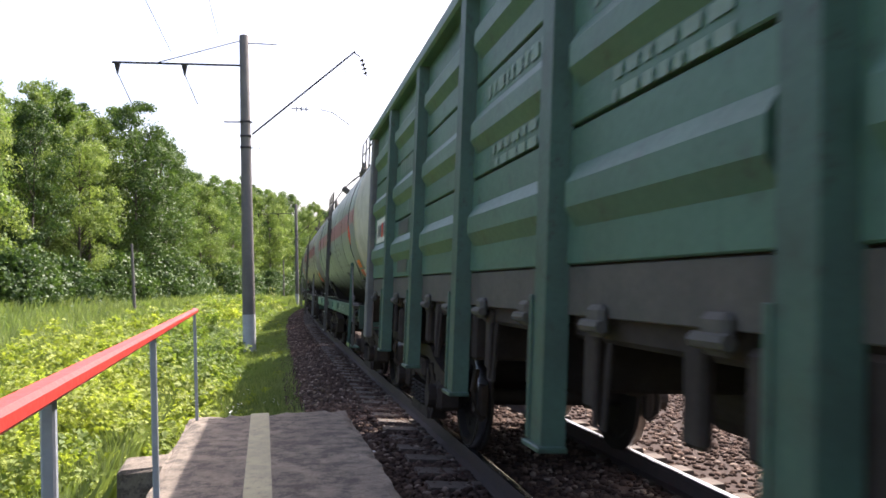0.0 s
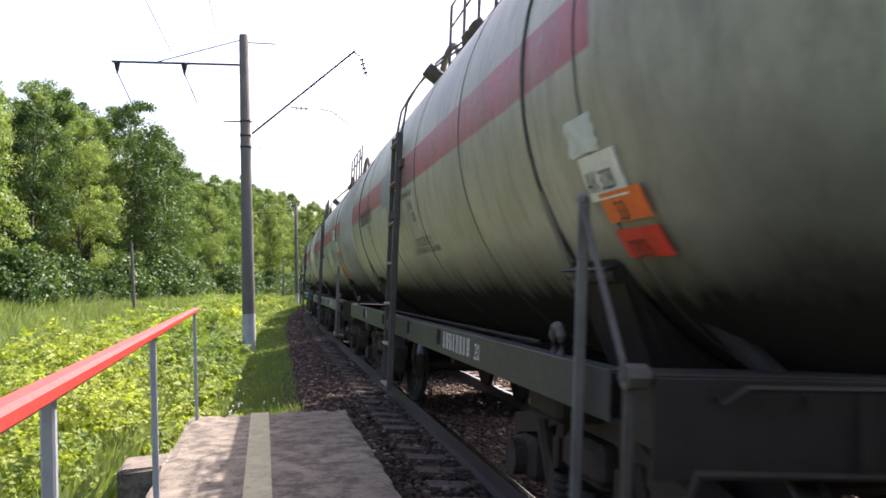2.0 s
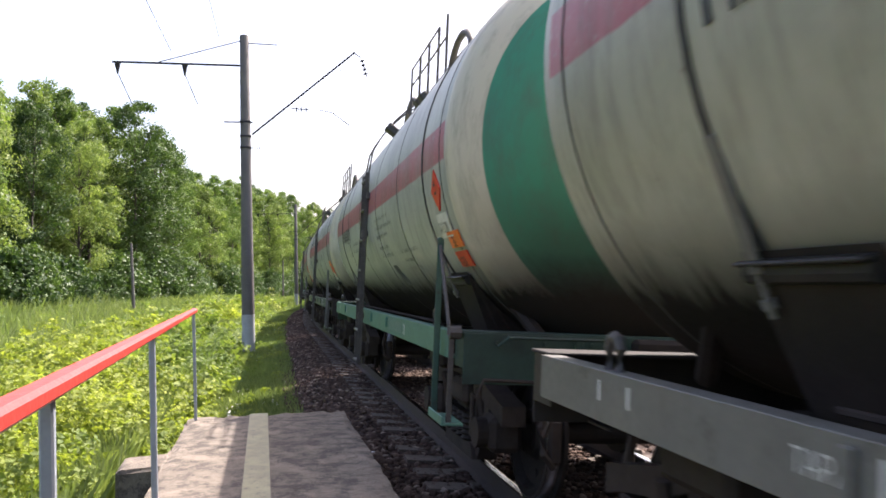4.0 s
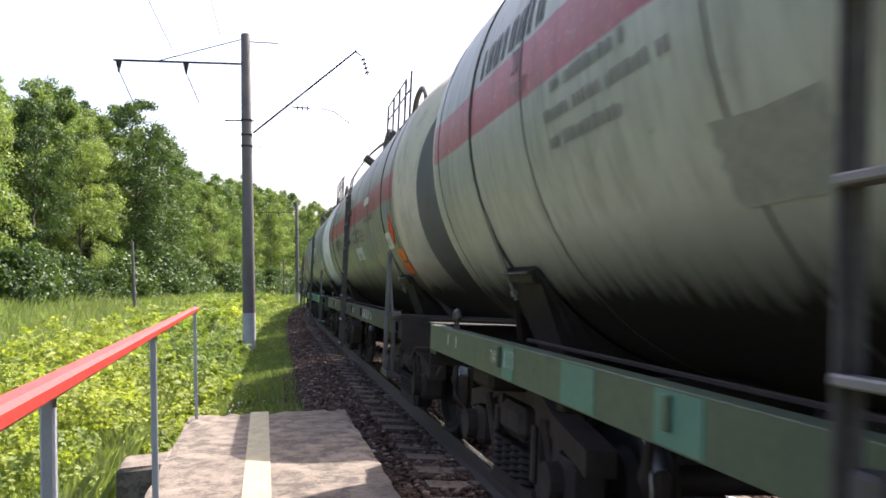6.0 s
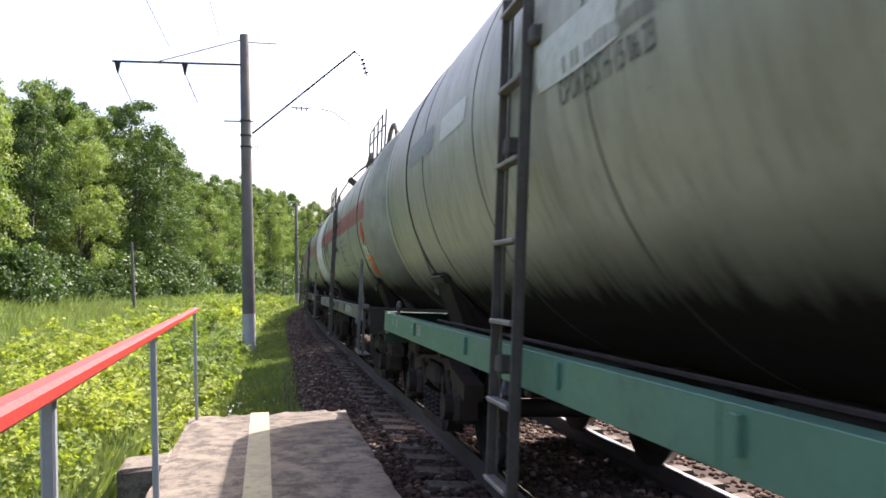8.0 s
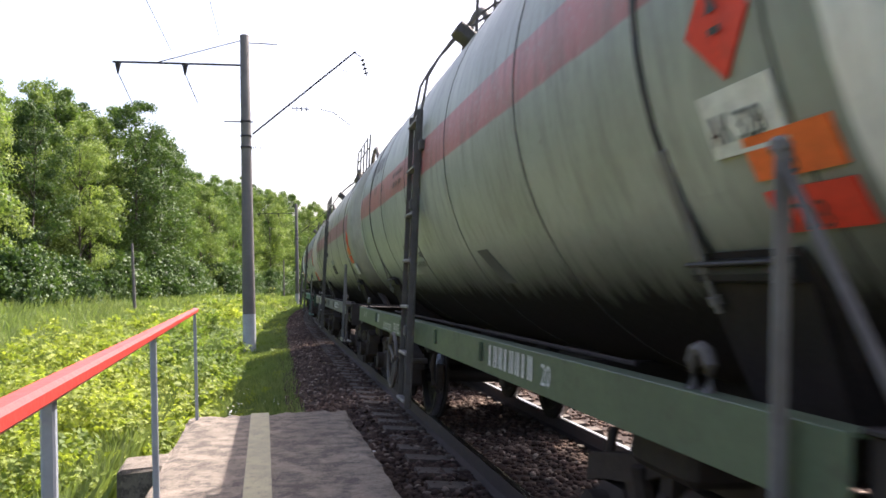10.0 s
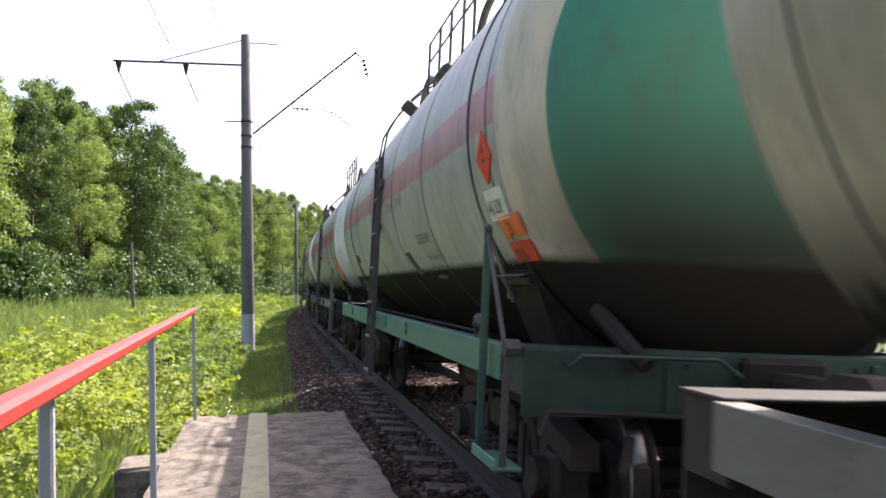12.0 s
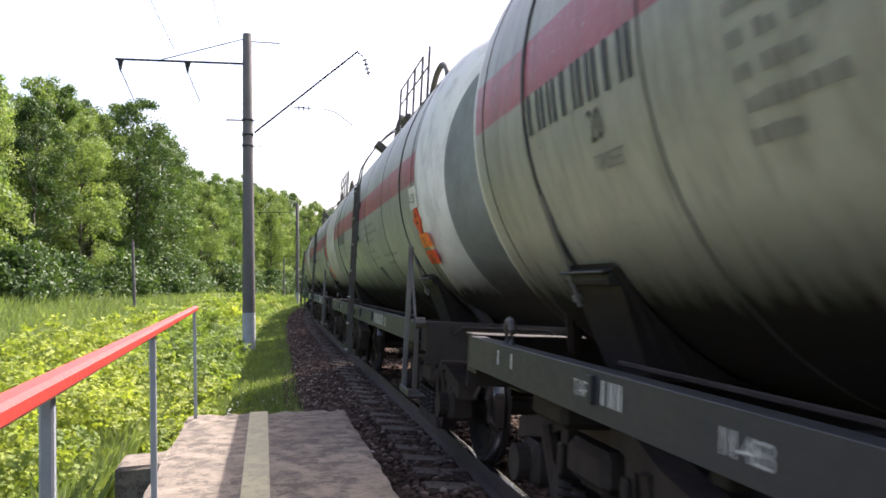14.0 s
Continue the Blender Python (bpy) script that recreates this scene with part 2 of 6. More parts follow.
CANT = -0.05957
_s = np.arange(-170.0, 340.0, 0.25)
_c = np.clip(_s, 0.0, 50.0)
_head = radians(11.505) + 8.98e-4 * _c - 1.464e-5 * _c ** 2 - 4.638e-7 * _c ** 3 - np.maximum(_s - 50.0, 0.0) / 330.0
_x = -np.concatenate([[0], np.cumsum((np.sin(_head[1:]) + np.sin(_head[:-1])) / 2 * 0.25)])
_y = np.concatenate([[0], np.cumsum((np.cos(_head[1:]) + np.cos(_head[:-1])) / 2 * 0.25)])
_x += 2.624 - np.interp(0.0, _s, _x)
_y -= np.interp(0.0, _s, _y)


def centre(s):
    return np.array((np.interp(s, _s, _x), np.interp(s, _s, _y)))


def heading(s):
    return float(np.interp(s, _s, _head))


def lay(mid, way, w, h):
    """A point w to the right of the centre line and h above the plane of the rails, which leans outward about the near rail."""
    ww = w + 0.795
    lat = ww * math.cos(CANT) - h * math.sin(CANT) - 0.795
    return Vector((mid[0] + way[1] * lat, mid[1] - way[0] * lat, ww * math.sin(CANT) + h * math.cos(CANT)))


def on_track(s, w, h):
    a = heading(s)
    return lay(centre(s), (-math.sin(a), math.cos(a)), w, h)


def car_pose(s):
    a, b = centre(s - 3.9), centre(s + 3.9)
    d = (b - a) / np.linalg.norm(b - a)
    o = lay((a + b) / 2, d, 0, 0)
    right, up = lay((a + b) / 2, d, 1, 0) - o, lay((a + b) / 2, d, 0, 1) - o
    m = Matrix((right, (d[0], d[1], 0), up)).transposed().to_4x4()
    return Matrix.Translation(o) @ m

# ---------------------------------------------------------------- the train
TANK_Z, TANK_R, HALF_CYL, HEAD_D = 2.57, 1.545, 4.9, 0.5
SILL_Z, SILL_W, HALF_FRAME = 1.205, 1.48, 5.26
_cache = {}


def shared(key, build, material, smooth=False):
    """One mesh for all alike parts."""
    k = (key, material.name)
    if k not in _cache:
        if key in _cache:
            me = _cache[key].copy()
            me.materials.clear()
        else:
            me = build()
            me = mesh_of(me, smooth, key) if isinstance(me, bmesh.types.BMesh) else me
            _cache[key] = me
        me.materials.append(material)
        _cache[k] = me
    return _cache[k]


def put(name, key, build, material, parent, label="", smooth=False, at=None):
    ob = new(name, shared(key, build, material, smooth))
    ob.parent = parent
    if at is not None:
        ob.matrix_local = at
    return tagged(ob, label)


def m_tank():
    bm = bmesh.new()
    prof = [(-HALF_CYL - HEAD_D * math.sin(a), TANK_R * math.cos(a) ** 0.8) for a in np.linspace(math.pi / 2 - 1e-5, 0, 14)]
    prof += [(u, TANK_R) for u in np.linspace(-HALF_CYL, HALF_CYL, 25)[1:-1]]
    prof += [(-a, r) for a, r in reversed(prof[:14])]
    rings = lathe(bm, prof, 72, "Y", (0, 0, TANK_Z))
    bm.faces.new(rings[0])
    bm.faces.new(rings[-1][::-1])
    return bm


def m_ring(width, proud, r=None):
    def build():
        bm = bmesh.new()
        R = TANK_R if r is None else r
        lathe(bm, [(-width / 2, R - 0.01), (-width / 2, R + proud), (width / 2, R + proud), (width / 2, R - 0.01)], 72, "Y", (0, 0, TANK_Z))
        return bm
    return build


def m_sill(side):
    def build():
        bm = bmesh.new()
        x, h = side * SILL_W, 0.188
        box(bm, (x - side * 0.006, 0, SILL_Z - h / 2), (0.012, 2 * HALF_FRAME - 0.5, h), 0.003)
        box(bm, (x - side * 0.05, 0, SILL_Z - 0.006), (0.088, 2 * HALF_FRAME - 0.5, 0.012))
        box(bm, (x - side * 0.05, 0, SILL_Z - h + 0.006), (0.088, 2 * HALF_FRAME - 0.5, 0.012))
        for u in (-1.95, -0.6, 1.1, 3.0):
            box(bm, (x + side * 0.012, u, SILL_Z - 0.075), (0.022, 0.035, 0.11), 0.004)
        return bm
    return build


def m_beam(end):
    def build():
        bm = bmesh.new()
        y = end * HALF_FRAME
        box(bm, (0, y - end * 0.006, SILL_Z - 0.17), (2.86, 0.014, 0.34), 0.003)
        box(bm, (0, y - end * 0.13, SILL_Z + 0.004), (2.9, 0.25, 0.014), 0.003)
        box(bm, (0, y - end * 0.13, SILL_Z - 0.335), (2.3, 0.25, 0.014), 0.003)
        for s in (-1, 1):
            box(bm, (s * 1.425, y - end * 0.13, SILL_Z - 0.12), (0.012, 0.24, 0.23), 0.003)
            box(bm, (s * 0.62, y + end * 0.01, SILL_Z - 0.18), (0.06, 0.03, 0.3), 0.006)
            box(bm, (s * 0.2, y + end * 0.02, SILL_Z - 0.2), (0.05, 0.05, 0.32), 0.008)
        pipe(bm, [(-1.2, y + end * 0.05, SILL_Z - 0.08), (-1.15, y + end * 0.1, SILL_Z - 0.02), (-0.4, y + end * 0.1, SILL_Z - 0.02), (-0.3, y + end * 0.16, SILL_Z - 0.1)], 0.014, 6)
        for k in range(8):
            x = -1.2 + k * 0.34
            rod(bm, (x, y + end * 0.001, SILL_Z - 0.06), (x, y + end * 0.02, SILL_Z - 0.06), 0.016, 6)
        return bm
    return build


def m_box(c, size, bevel=0.01):
    def build():
        bm = bmesh.new()
        box(bm, c, size, bevel)
        return bm
    return build


def m_rod(a, b, r, n=8):
    def build():
        bm = bmesh.new()
        rod(bm, a, b, r, n)
        return bm
    return build


def m_saddle():
    """Cradle box under the shell, with a rolled clamp along its top edge."""
    bm = bmesh.new()
    n = 16
    u0, u1 = -0.3, 0.3
    lo, hi = [], []
    for k in range(n + 1):
        a = math.radians(-90 - 53 + 106 * k / n)
        x, z = (TANK_R + 0.015) * math.cos(a), TANK_Z + (TANK_R + 0.015) * math.sin(a)
        for lst, u in ((lo, u0), (hi, u1)):
            lst.append((bm.verts.new((x, u, z)), bm.verts.new((x * 0.82, u * 0.8, min(z - 0.02, 1.12)))))
    for k in range(n):
        bm.faces.new((lo[k][0], lo[k + 1][0], lo[k + 1][1], lo[k][1]))
        bm.faces.new((hi[k][0], hi[k][1], hi[k + 1][1], hi[k + 1][0]))
        bm.faces.new((lo[k][0], hi[k][0], hi[k + 1][0], lo[k + 1][0]))
    for k in (0, n):
        bm.faces.new((lo[k][0], lo[k][1], hi[k][1], hi[k][0]))
    return bm


def m_clamp(side):
    def build():
        bm = bmesh.new()
        box(bm, (side * 1.24, 0, 1.6), (0.1, 0.56, 0.016), 0.006, Matrix.Rotation(side * 0.25, 4, "Y"))
        rod(bm, (side * 1.22, -0.28, 1.57), (side * 1.22, 0.28, 1.57), 0.04, 10)
        return bm
    return build


def m_strap_end(side):
    """The straight lower end of a strap, with its tension bolt and nuts."""
    def build():
        bm = bmesh.new()
        a, b = Vector((side * 1.425, 0, 1.97)), Vector((side * 1.25, 0, 1.56))
        turn = (b - a).to_track_quat("Z", "Y").to_matrix().to_4x4()
        box(bm, (a + b) / 2, (0.06, 0.016, (b - a).length), 0.004, turn @ pose(0, 0, 0, 0, 0, 90) if abs((turn @ Vector((1, 0, 0))).y) < 0.5 else turn)
        d = (b - a).normalized()
        rod(bm, b - d * 0.06, b + d * 0.14, 0.013, 8)
        rod(bm, b + d * 0.08, b + d * 0.11, 0.026, 6)
        rod(bm, b - d * 0.04, b - d * 0.01, 0.026, 6)
        return bm
    return build


LADDER_X = 1.582


def m_upright(side, inward):
    def build():
        bm = bmesh.new()
        x = side * LADDER_X
        box(bm, (x, 0, 1.74), (0.042, 0.012, 2.46), 0.003)
        box(bm, (x - side * 0.03, inward * 0.011, 1.74), (0.012, 0.024, 2.46), 0.003)
        return bm
    return build


def m_bracket(side):
    def build():
        bm = bmesh.new()
        box(bm, (side * 1.545, 0.0, 0), (0.08, 0.09, 0.09), 0.012)
        return bm
    return build


def m_ladder_grip(side):
    def build():
        bm = bmesh.new()
        pts = [(side * (LADDER_X - 0.01), 0, 2.9)]
        for a in np.radians(np.linspace(24, 72, 9)):
            pts.append((side * (TANK_R + 0.12) * math.cos(a), 0, TANK_Z + (TANK_R + 0.12) * math.sin(a)))
        pipe(bm, pts, 0.012, 6)
        return bm
    return build


def m_rung(side):
    def build():
        bm = bmesh.new()
        box(bm, (side * (LADDER_X + 0.005), 0, 0), (0.06, 0.35, 0.024), 0.005)
        return bm
    return build


def m_walk(side):
    def build():
        bm = bmesh.new()
        box(bm, (side * 0.62, 0, 4.12), (0.36, 2.6, 0.03), 0.006)
        for u in (-1.2, -0.4, 0.4, 1.2):
            box(bm, (side * 0.62, u, 4.04), (0.3, 0.04, 0.16))
        return bm
    return build


def m_foothold(side, deg):
    def build():
        bm = bmesh.new()
        a = math.radians(deg)
        c = ((TANK_R + 0.07) * math.cos(a) * side, 0, TANK_Z + (TANK_R + 0.07) * math.sin(a))
        box(bm, c, (0.16, 0.2, 0.1), 0.012, Matrix.Rotation(-side * a, 4, "Y"))
        return bm
    return build


def m_hatch():
    bm = bmesh.new()
    lathe(bm, [(4.05, 0.34), (4.36, 0.34), (4.36, 0.38), (4.4, 0.38), (4.44, 0.3), (4.47, 0.12), (4.47, 0.0)], 24, "Z")
    for k in range(6):
        a = k * math.tau / 6
        rod(bm, (0.37 * math.cos(a), 0.37 * math.sin(a), 4.26), (0.37 * math.cos(a), 0.37 * math.sin(a), 4.46), 0.02, 6)
    return bm


def m_valve():
    bm = bmesh.new()
    lathe(bm, [(4.05, 0.1), (4.4, 0.1), (4.4, 0.14), (4.46, 0.14), (4.5, 0.05), (4.5, 0.0)], 14, "Z")
    return bm


def m_top_rail(side):
    def build():
        bm = bmesh.new()
        for z, u0 in ((4.52, -1.25), (4.78, -0.75)):
            pipe(bm, [(side * 0.82, u0, z), (side * 0.82, 1.25, z)], 0.014, 6)
        return bm
    return build


def m_arch(side, u):
    def build():
        bm = bmesh.new()
        pts = [(side * 0.74, u + 0.55 * math.cos(a), 4.0 + 0.4 * math.sin(a)) for a in np.linspace(-0.2, math.pi + 0.2, 16)]
        pipe(bm, pts, 0.042, 8)
        return bm
    return build


def m_end_post(end, s):
    def build():
        bm = bmesh.new()
        y, x = end * (HALF_FRAME - 0.42), s * 1.53
        box(bm, (x, y, 1.22), (0.042, 0.012, 1.26), 0.003)
        box(bm, (x - s * 0.02, y + 0.02, 1.22), (0.012, 0.042, 1.26), 0.003)
        box(bm, (x, y + 0.014, 1.84), (0.04, 0.05, 0.045), 0.012)
        return bm
    return build


def m_end_brace(end, s):
    def build():
        bm = bmesh.new()
        y, x = end * (HALF_FRAME - 0.42), s * 1.53
        pipe(bm, [(x, y, 1.8), (x, end * (HALF_FRAME - 0.03), SILL_Z + 0.05), (x, end * (HALF_FRAME - 0.02), SILL_Z - 0.02)], 0.013, 6)
        return bm
    return build


def m_hanger(end, s):
    def build():
        bm = bmesh.new()
        x = s * 1.51
        box(bm, (x, end * (HALF_FRAME - 0.02), 0.9), (0.036, 0.014, 0.62), 0.003)
        rod(bm, (x - s * 0.06, end * (HALF_FRAME - 0.02), SILL_Z), (x + s * 0.02, end * (HALF_FRAME - 0.02), SILL_Z), 0.045, 8)
        return bm
    return build


def m_tread_plate(end, s, z):
    def build():
        bm = bmesh.new()
        y = end * (HALF_FRAME - 0.22)
        box(bm, (s * 1.485, y, z), (0.14, 0.46, 0.02), 0.004)
        box(bm, (s * 1.555, y, z + 0.02), (0.014, 0.46, 0.06), 0.004)
        return bm
    return build


def m_loop():
    """A lashing eye standing on the sill."""
    bm = bmesh.new()
    pts = [(0, -0.045, 0), (0, -0.05, 0.08), (0, -0.03, 0.115), (0, 0, 0.125), (0, 0.03, 0.115), (0, 0.05, 0.08), (0, 0.045, 0)]
    pipe(bm, pts, 0.023, 8)
    return bm


def m_coupler(e):
    def build():
        bm = bmesh.new()
        box(bm, (0, e * (HALF_FRAME + 0.25), 1.0), (0.22, 0.5, 0.26), 0.04)
        box(bm, (0.06, e * (HALF_FRAME + 0.62), 1.0), (0.36, 0.38, 0.34), 0.07)
        box(bm, (0, e * (HALF_FRAME + 0.06), 1.0), (0.5, 0.1, 0.4), 0.03)
        return bm
    return build


def m_hose(e):
    def build():
        bm = bmesh.new()
        pipe(bm, [(0.35, e * HALF_FRAME, 0.95), (0.36, e * (HALF_FRAME + 0.25), 0.78), (0.3, e * (HALF_FRAME + 0.5), 0.62), (0.16, e * (HALF_FRAME + 0.84), 0.66)], 0.035, 8)
        return bm
    return build


def m_uncouple(e):
    def build():
        bm = bmesh.new()
        y = e * (HALF_FRAME + 0.06)
        pipe(bm, [(-1.35, y, 0.78), (-1.3, y, 0.9), (-0.5, y, 0.88), (-0.3, y + e * 0.1, 0.7), (-0.15, y + e * 0.25, 0.72)], 0.014, 6)
        return bm
    return build


def m_handwheel():
    bm = bmesh.new()
    pts = [(-1.62, 0.235 * math.cos(a), 0.235 * math.sin(a)) for a in np.linspace(0, math.tau, 29)]
    pipe(bm, pts, 0.017, 6)
    for k in range(3):
        a = math.radians(90 + 120 * k + 180)
        rod(bm, (-1.6, 0, 0), (-1.62, 0.23 * math.cos(a), 0.23 * math.sin(a)), 0.014, 6)
    rod(bm, (-1.63, 0, 0), (-1.3, 0, 0), 0.025, 8)
    return bm


def m_bolster():
    bm = bmesh.new()
    box(bm, (0, 0, 0.62), (2.2, 0.4, 0.26), 0.05)
    for y in (-0.5, 0.5):
        rod(bm, (-0.8, y, 0.42), (0.8, y, 0.42), 0.05, 8)
    return bm


def m_side_frame(side):
    def build():
        bm = bmesh.new()
        x = side * 1.02
        # arched top chord, two slanting legs, spring seat and the columns beside the springs
        pieces = [([(-1.22, 0.56), (-1.22, 0.70), (-0.72, 0.79), (-0.4, 0.91), (0.4, 0.91), (0.72, 0.79), (1.22, 0.70), (1.22, 0.56), (1.08, 0.60), (0.68, 0.67), (0.34, 0.79), (-0.34, 0.79), (-0.68, 0.67), (-1.08, 0.60)], 0.17),
                  ([(-0.5, 0.19), (-0.42, 0.3), (0.42, 0.3), (0.5, 0.19)], 0.2)]
        for k in (-1, 1):
            pieces += [([(k * 0.84, 0.66), (k * 0.68, 0.69), (k * 0.4, 0.3), (k * 0.5, 0.19)], 0.13), ([(k * 0.5, 0.27), (k * 0.41, 0.27), (k * 0.36, 0.8), (k * 0.46, 0.82)], 0.15)]
        for outline, depth in pieces:
            prism(bm, outline, depth, lambda a, b, d, t=depth: Vector((x - t / 2 + d, a, b)))
        box(bm, (x, 0, 0.66), (0.26, 0.5, 0.2), 0.04)
        for k in (-1, 1):
            box(bm, (x + side * 0.09, k * 0.41, 0.52), (0.03, 0.07, 0.34), 0.01)
        for y in (-0.925, 0.925):
            box(bm, (x, y, 0.475), (0.24, 0.3, 0.26), 0.04)
            rod(bm, (x + side * 0.12, y, 0.475), (x + side * 0.2, y, 0.475), 0.11, 14)
        for y in (-0.62, 0.62):
            rod(bm, (x + side * 0.02, y, 0.42), (x + side * 0.09, y, 0.76), 0.045, 6)
        return bm
    return build


def m_springs(side):
    def build():
        bm = bmesh.new()
        prof = []
        for k in range(6):
            prof += [(0.3 + k * 0.042, 0.06), (0.3 + k * 0.042 + 0.021, 0.085)]
        lathe(bm, prof, 12, "Z", (side * 1.08, 0, 0))
        return bm
    return build


def m_wheelset():
    bm = bmesh.new()
    rod(bm, (-1.05, 0, 0), (1.05, 0, 0), 0.08, 14)
    for s in (-1, 1):
        prof = [(0.72, 0.09), (0.72, 0.36), (0.69, 0.40), (0.69, 0.50), (0.72, 0.505), (0.735, 0.478), (0.82, 0.472), (0.825, 0.40), (0.77, 0.37), (0.76, 0.2), (0.81, 0.16), (0.81, 0.09)]
        lathe(bm, [(s * a, r) for a, r in prof], 40, "X")
        for k in range(5):
            a = k * math.tau / 5
            rod(bm, (s * 0.755, 0.28 * math.cos(a), 0.28 * math.sin(a)), (s * 0.775, 0.28 * math.cos(a), 0.28 * math.sin(a)), 0.03, 8)
    bmesh.ops.recalc_face_normals(bm, faces=bm.faces)
    return bm


def m_tread(s):
    def build():
        bm = bmesh.new()
        lathe(bm, [(s * 0.742, 0.4785), (s * 0.815, 0.4745), (s * 0.827, 0.45)], 40, "X")
        return bm
    return build


def m_shoe(side):
    def build():
        bm = bmesh.new()
        pipe(bm, [(side * 0.86, 0.02, 0.78), (side * 0.9, 0, 0.6), (side * 0.88, -0.02, 0.42), (side * 0.8, 0, 0.33)], 0.028, 6)
        box(bm, (side * 0.8, 0, 0.5), (0.09, 0.06, 0.3), 0.02)
        return bm
    return build


def add_bogie(car, u, wheels):
    b = put("bogie", "bolster", m_bolster, M_DARK, car, "sooty cast-steel freight bogie", at=pose(0, u, 0))
    for s in (-1, 1):
        put("side_frame", f"side_frame{s}", m_side_frame(s), M_RUST, b)
        for y in (-0.28, -0.09, 0.1, 0.29):
            put("spring", f"spring{s}", m_springs(s), M_DARK, b, at=pose(0, y, 0))
        for y in (-1.44, -0.41, 0.41, 1.44):
            put("brake_shoe", f"shoe{s}", m_shoe(s), M_RUST, b, at=pose(0, y, 0))
    for y in (-0.925, 0.925):
        w = put("wheelset", "wheelset", m_wheelset, M_WHEEL, b, "dark wheelset with bright worn treads", at=pose(0, y, 0.475))
        wheels.append((w, y))
        for s in (-1, 1):
            put("tread", f"tread{s}", m_tread(s), M_TREAD, b, "bright polished tread", smooth=True, at=pose(0, y, 0.475))


# ---- writing and placards wrapped round the near side of the tank
def wrapped(u, z_top, pts_2d, r):
    """Points of a flat drawing (along, down) on the shell; along runs towards the front of the car seen from its near side."""
    a0 = math.asin(max(-1.0, min(1.0, (z_top - TANK_Z) / TANK_R)))
    out = []
    for a, d in pts_2d:
        t = a0 - d / TANK_R
        out.append(Vector((-r * math.cos(t), u - a, TANK_Z + r * math.sin(t))))
    return out


def letters(text, size):
    """The outline mesh of a line of writing: points and faces, in metres."""
    cu = bpy.data.curves.new("text", "FONT")
    cu.body, cu.size, cu.resolution_u = text, size, 2
    ob = bpy.data.objects.new("text", cu)
    scene.collection.objects.link(ob)
    bpy.context.view_layer.update()
    me = bpy.data.meshes.new_from_object(ob.evaluated_get(bpy.context.evaluated_depsgraph_get()))
    pts = [tuple(v.co) for v in me.vertices]
    faces = [tuple(p.vertices) for p in me.polygons]
    bpy.data.objects.remove(ob)
    bpy.data.curves.remove(cu)
    bpy.data.meshes.remove(me)
    return pts, faces


def tank_text(car, text, u, z, size, material, squeeze=0.8, tall=1.25, name="stencil"):
    key = ("letters", text, size)
    if key not in _cache:
        _cache[key] = letters(text, size)
    pts, faces = _cache[key]
    me = bpy.data.meshes.new(name)
    me.from_pydata(wrapped(u, z, [(p[0] * squeeze, -p[1] * tall) for p in pts], TANK_R + 0.004), [], faces)
    return tagged(part(name, me, material, car), kind="stuff")


def sill_text(car, text, u, z, size, material, squeeze=0.9, name="stencil"):
    key = ("letters", text, size)
    if key not in _cache:
        _cache[key] = letters(text, size)
    pts, faces = _cache[key]
    me = bpy.data.meshes.new(name)
    me.from_pydata([(-SILL_W - 0.004, u - p[0] * squeeze, z + p[1]) for p in pts], [], faces)
    return tagged(part(name, me, material, car), kind="stuff")


def tank_bars(car, u, z, rows, material, seed, height=0.07, name="stencil"):
    """Lines of writing too worn to read: rows of (length, gap down)."""
    rng = random.Random(seed)
    bm = bmesh.new()
    d = 0.0
    for length, gap in rows:
        a = rng.uniform(0, 0.12)
        while a < length:
            w = rng.uniform(0.014, 0.03)
            top = d + height * rng.uniform(0.0, 0.22)
            q = wrapped(u, z, [(a, top), (a + w, top), (a + w, d + height), (a, d + height)], TANK_R + 0.004)
            bm.faces.new([bm.verts.new(p) for p in q])
            a += w + (0.024 if rng.random() < 0.86 else 0.07)
        d += gap
    return tagged(part(name, bm, material, car), kind="stuff")


def tank_digits(car, u, z, count, w, h, material, name="stencil"):
    """A wagon's number, as plain upright bars."""
    bm = bmesh.new()
    for k in range(count):
        a = k * w * 1.42
        for x0, x1, y0, y1 in ((0, 0.3, 0, 1), (0.58, 0.95, 0, 1)) if k % 3 else ((0.15, 0.6, 0, 1),):
            n = 4
            for j in range(n):
                ya, yb = y0 + (y1 - y0) * j / n, y0 + (y1 - y0) * (j + 1) / n
                q = wrapped(u, z, [(a + x0 * w, ya * h), (a + x1 * w, ya * h), (a + x1 * w, yb * h), (a + x0 * w, yb * h)], TANK_R + 0.004)
                bm.faces.new([bm.verts.new(p) for p in q])
    return tagged(part(name, bm, material, car), kind="stuff")


def sill_bars(car, u, z, count, w, h, material, name="stencil"):
    bm = bmesh.new()
    for k in range(count):
        y = u - k * w * 1.5
        for a, b, c, d in (((0, 0.3, 0, 1), (0.6, 0.95, 0, 1)) if k % 3 else ((0.15, 0.6, 0, 1),)):
            q = [(y - a * w, z + c * h), (y - b * w, z + c * h), (y - b * w, z + d * h), (y - a * w, z + d * h)]
            bm.faces.new([bm.verts.new((-SILL_W - 0.004, p, r)) for p, r in q])
    return tagged(part(name, bm, material, car), kind="stuff")


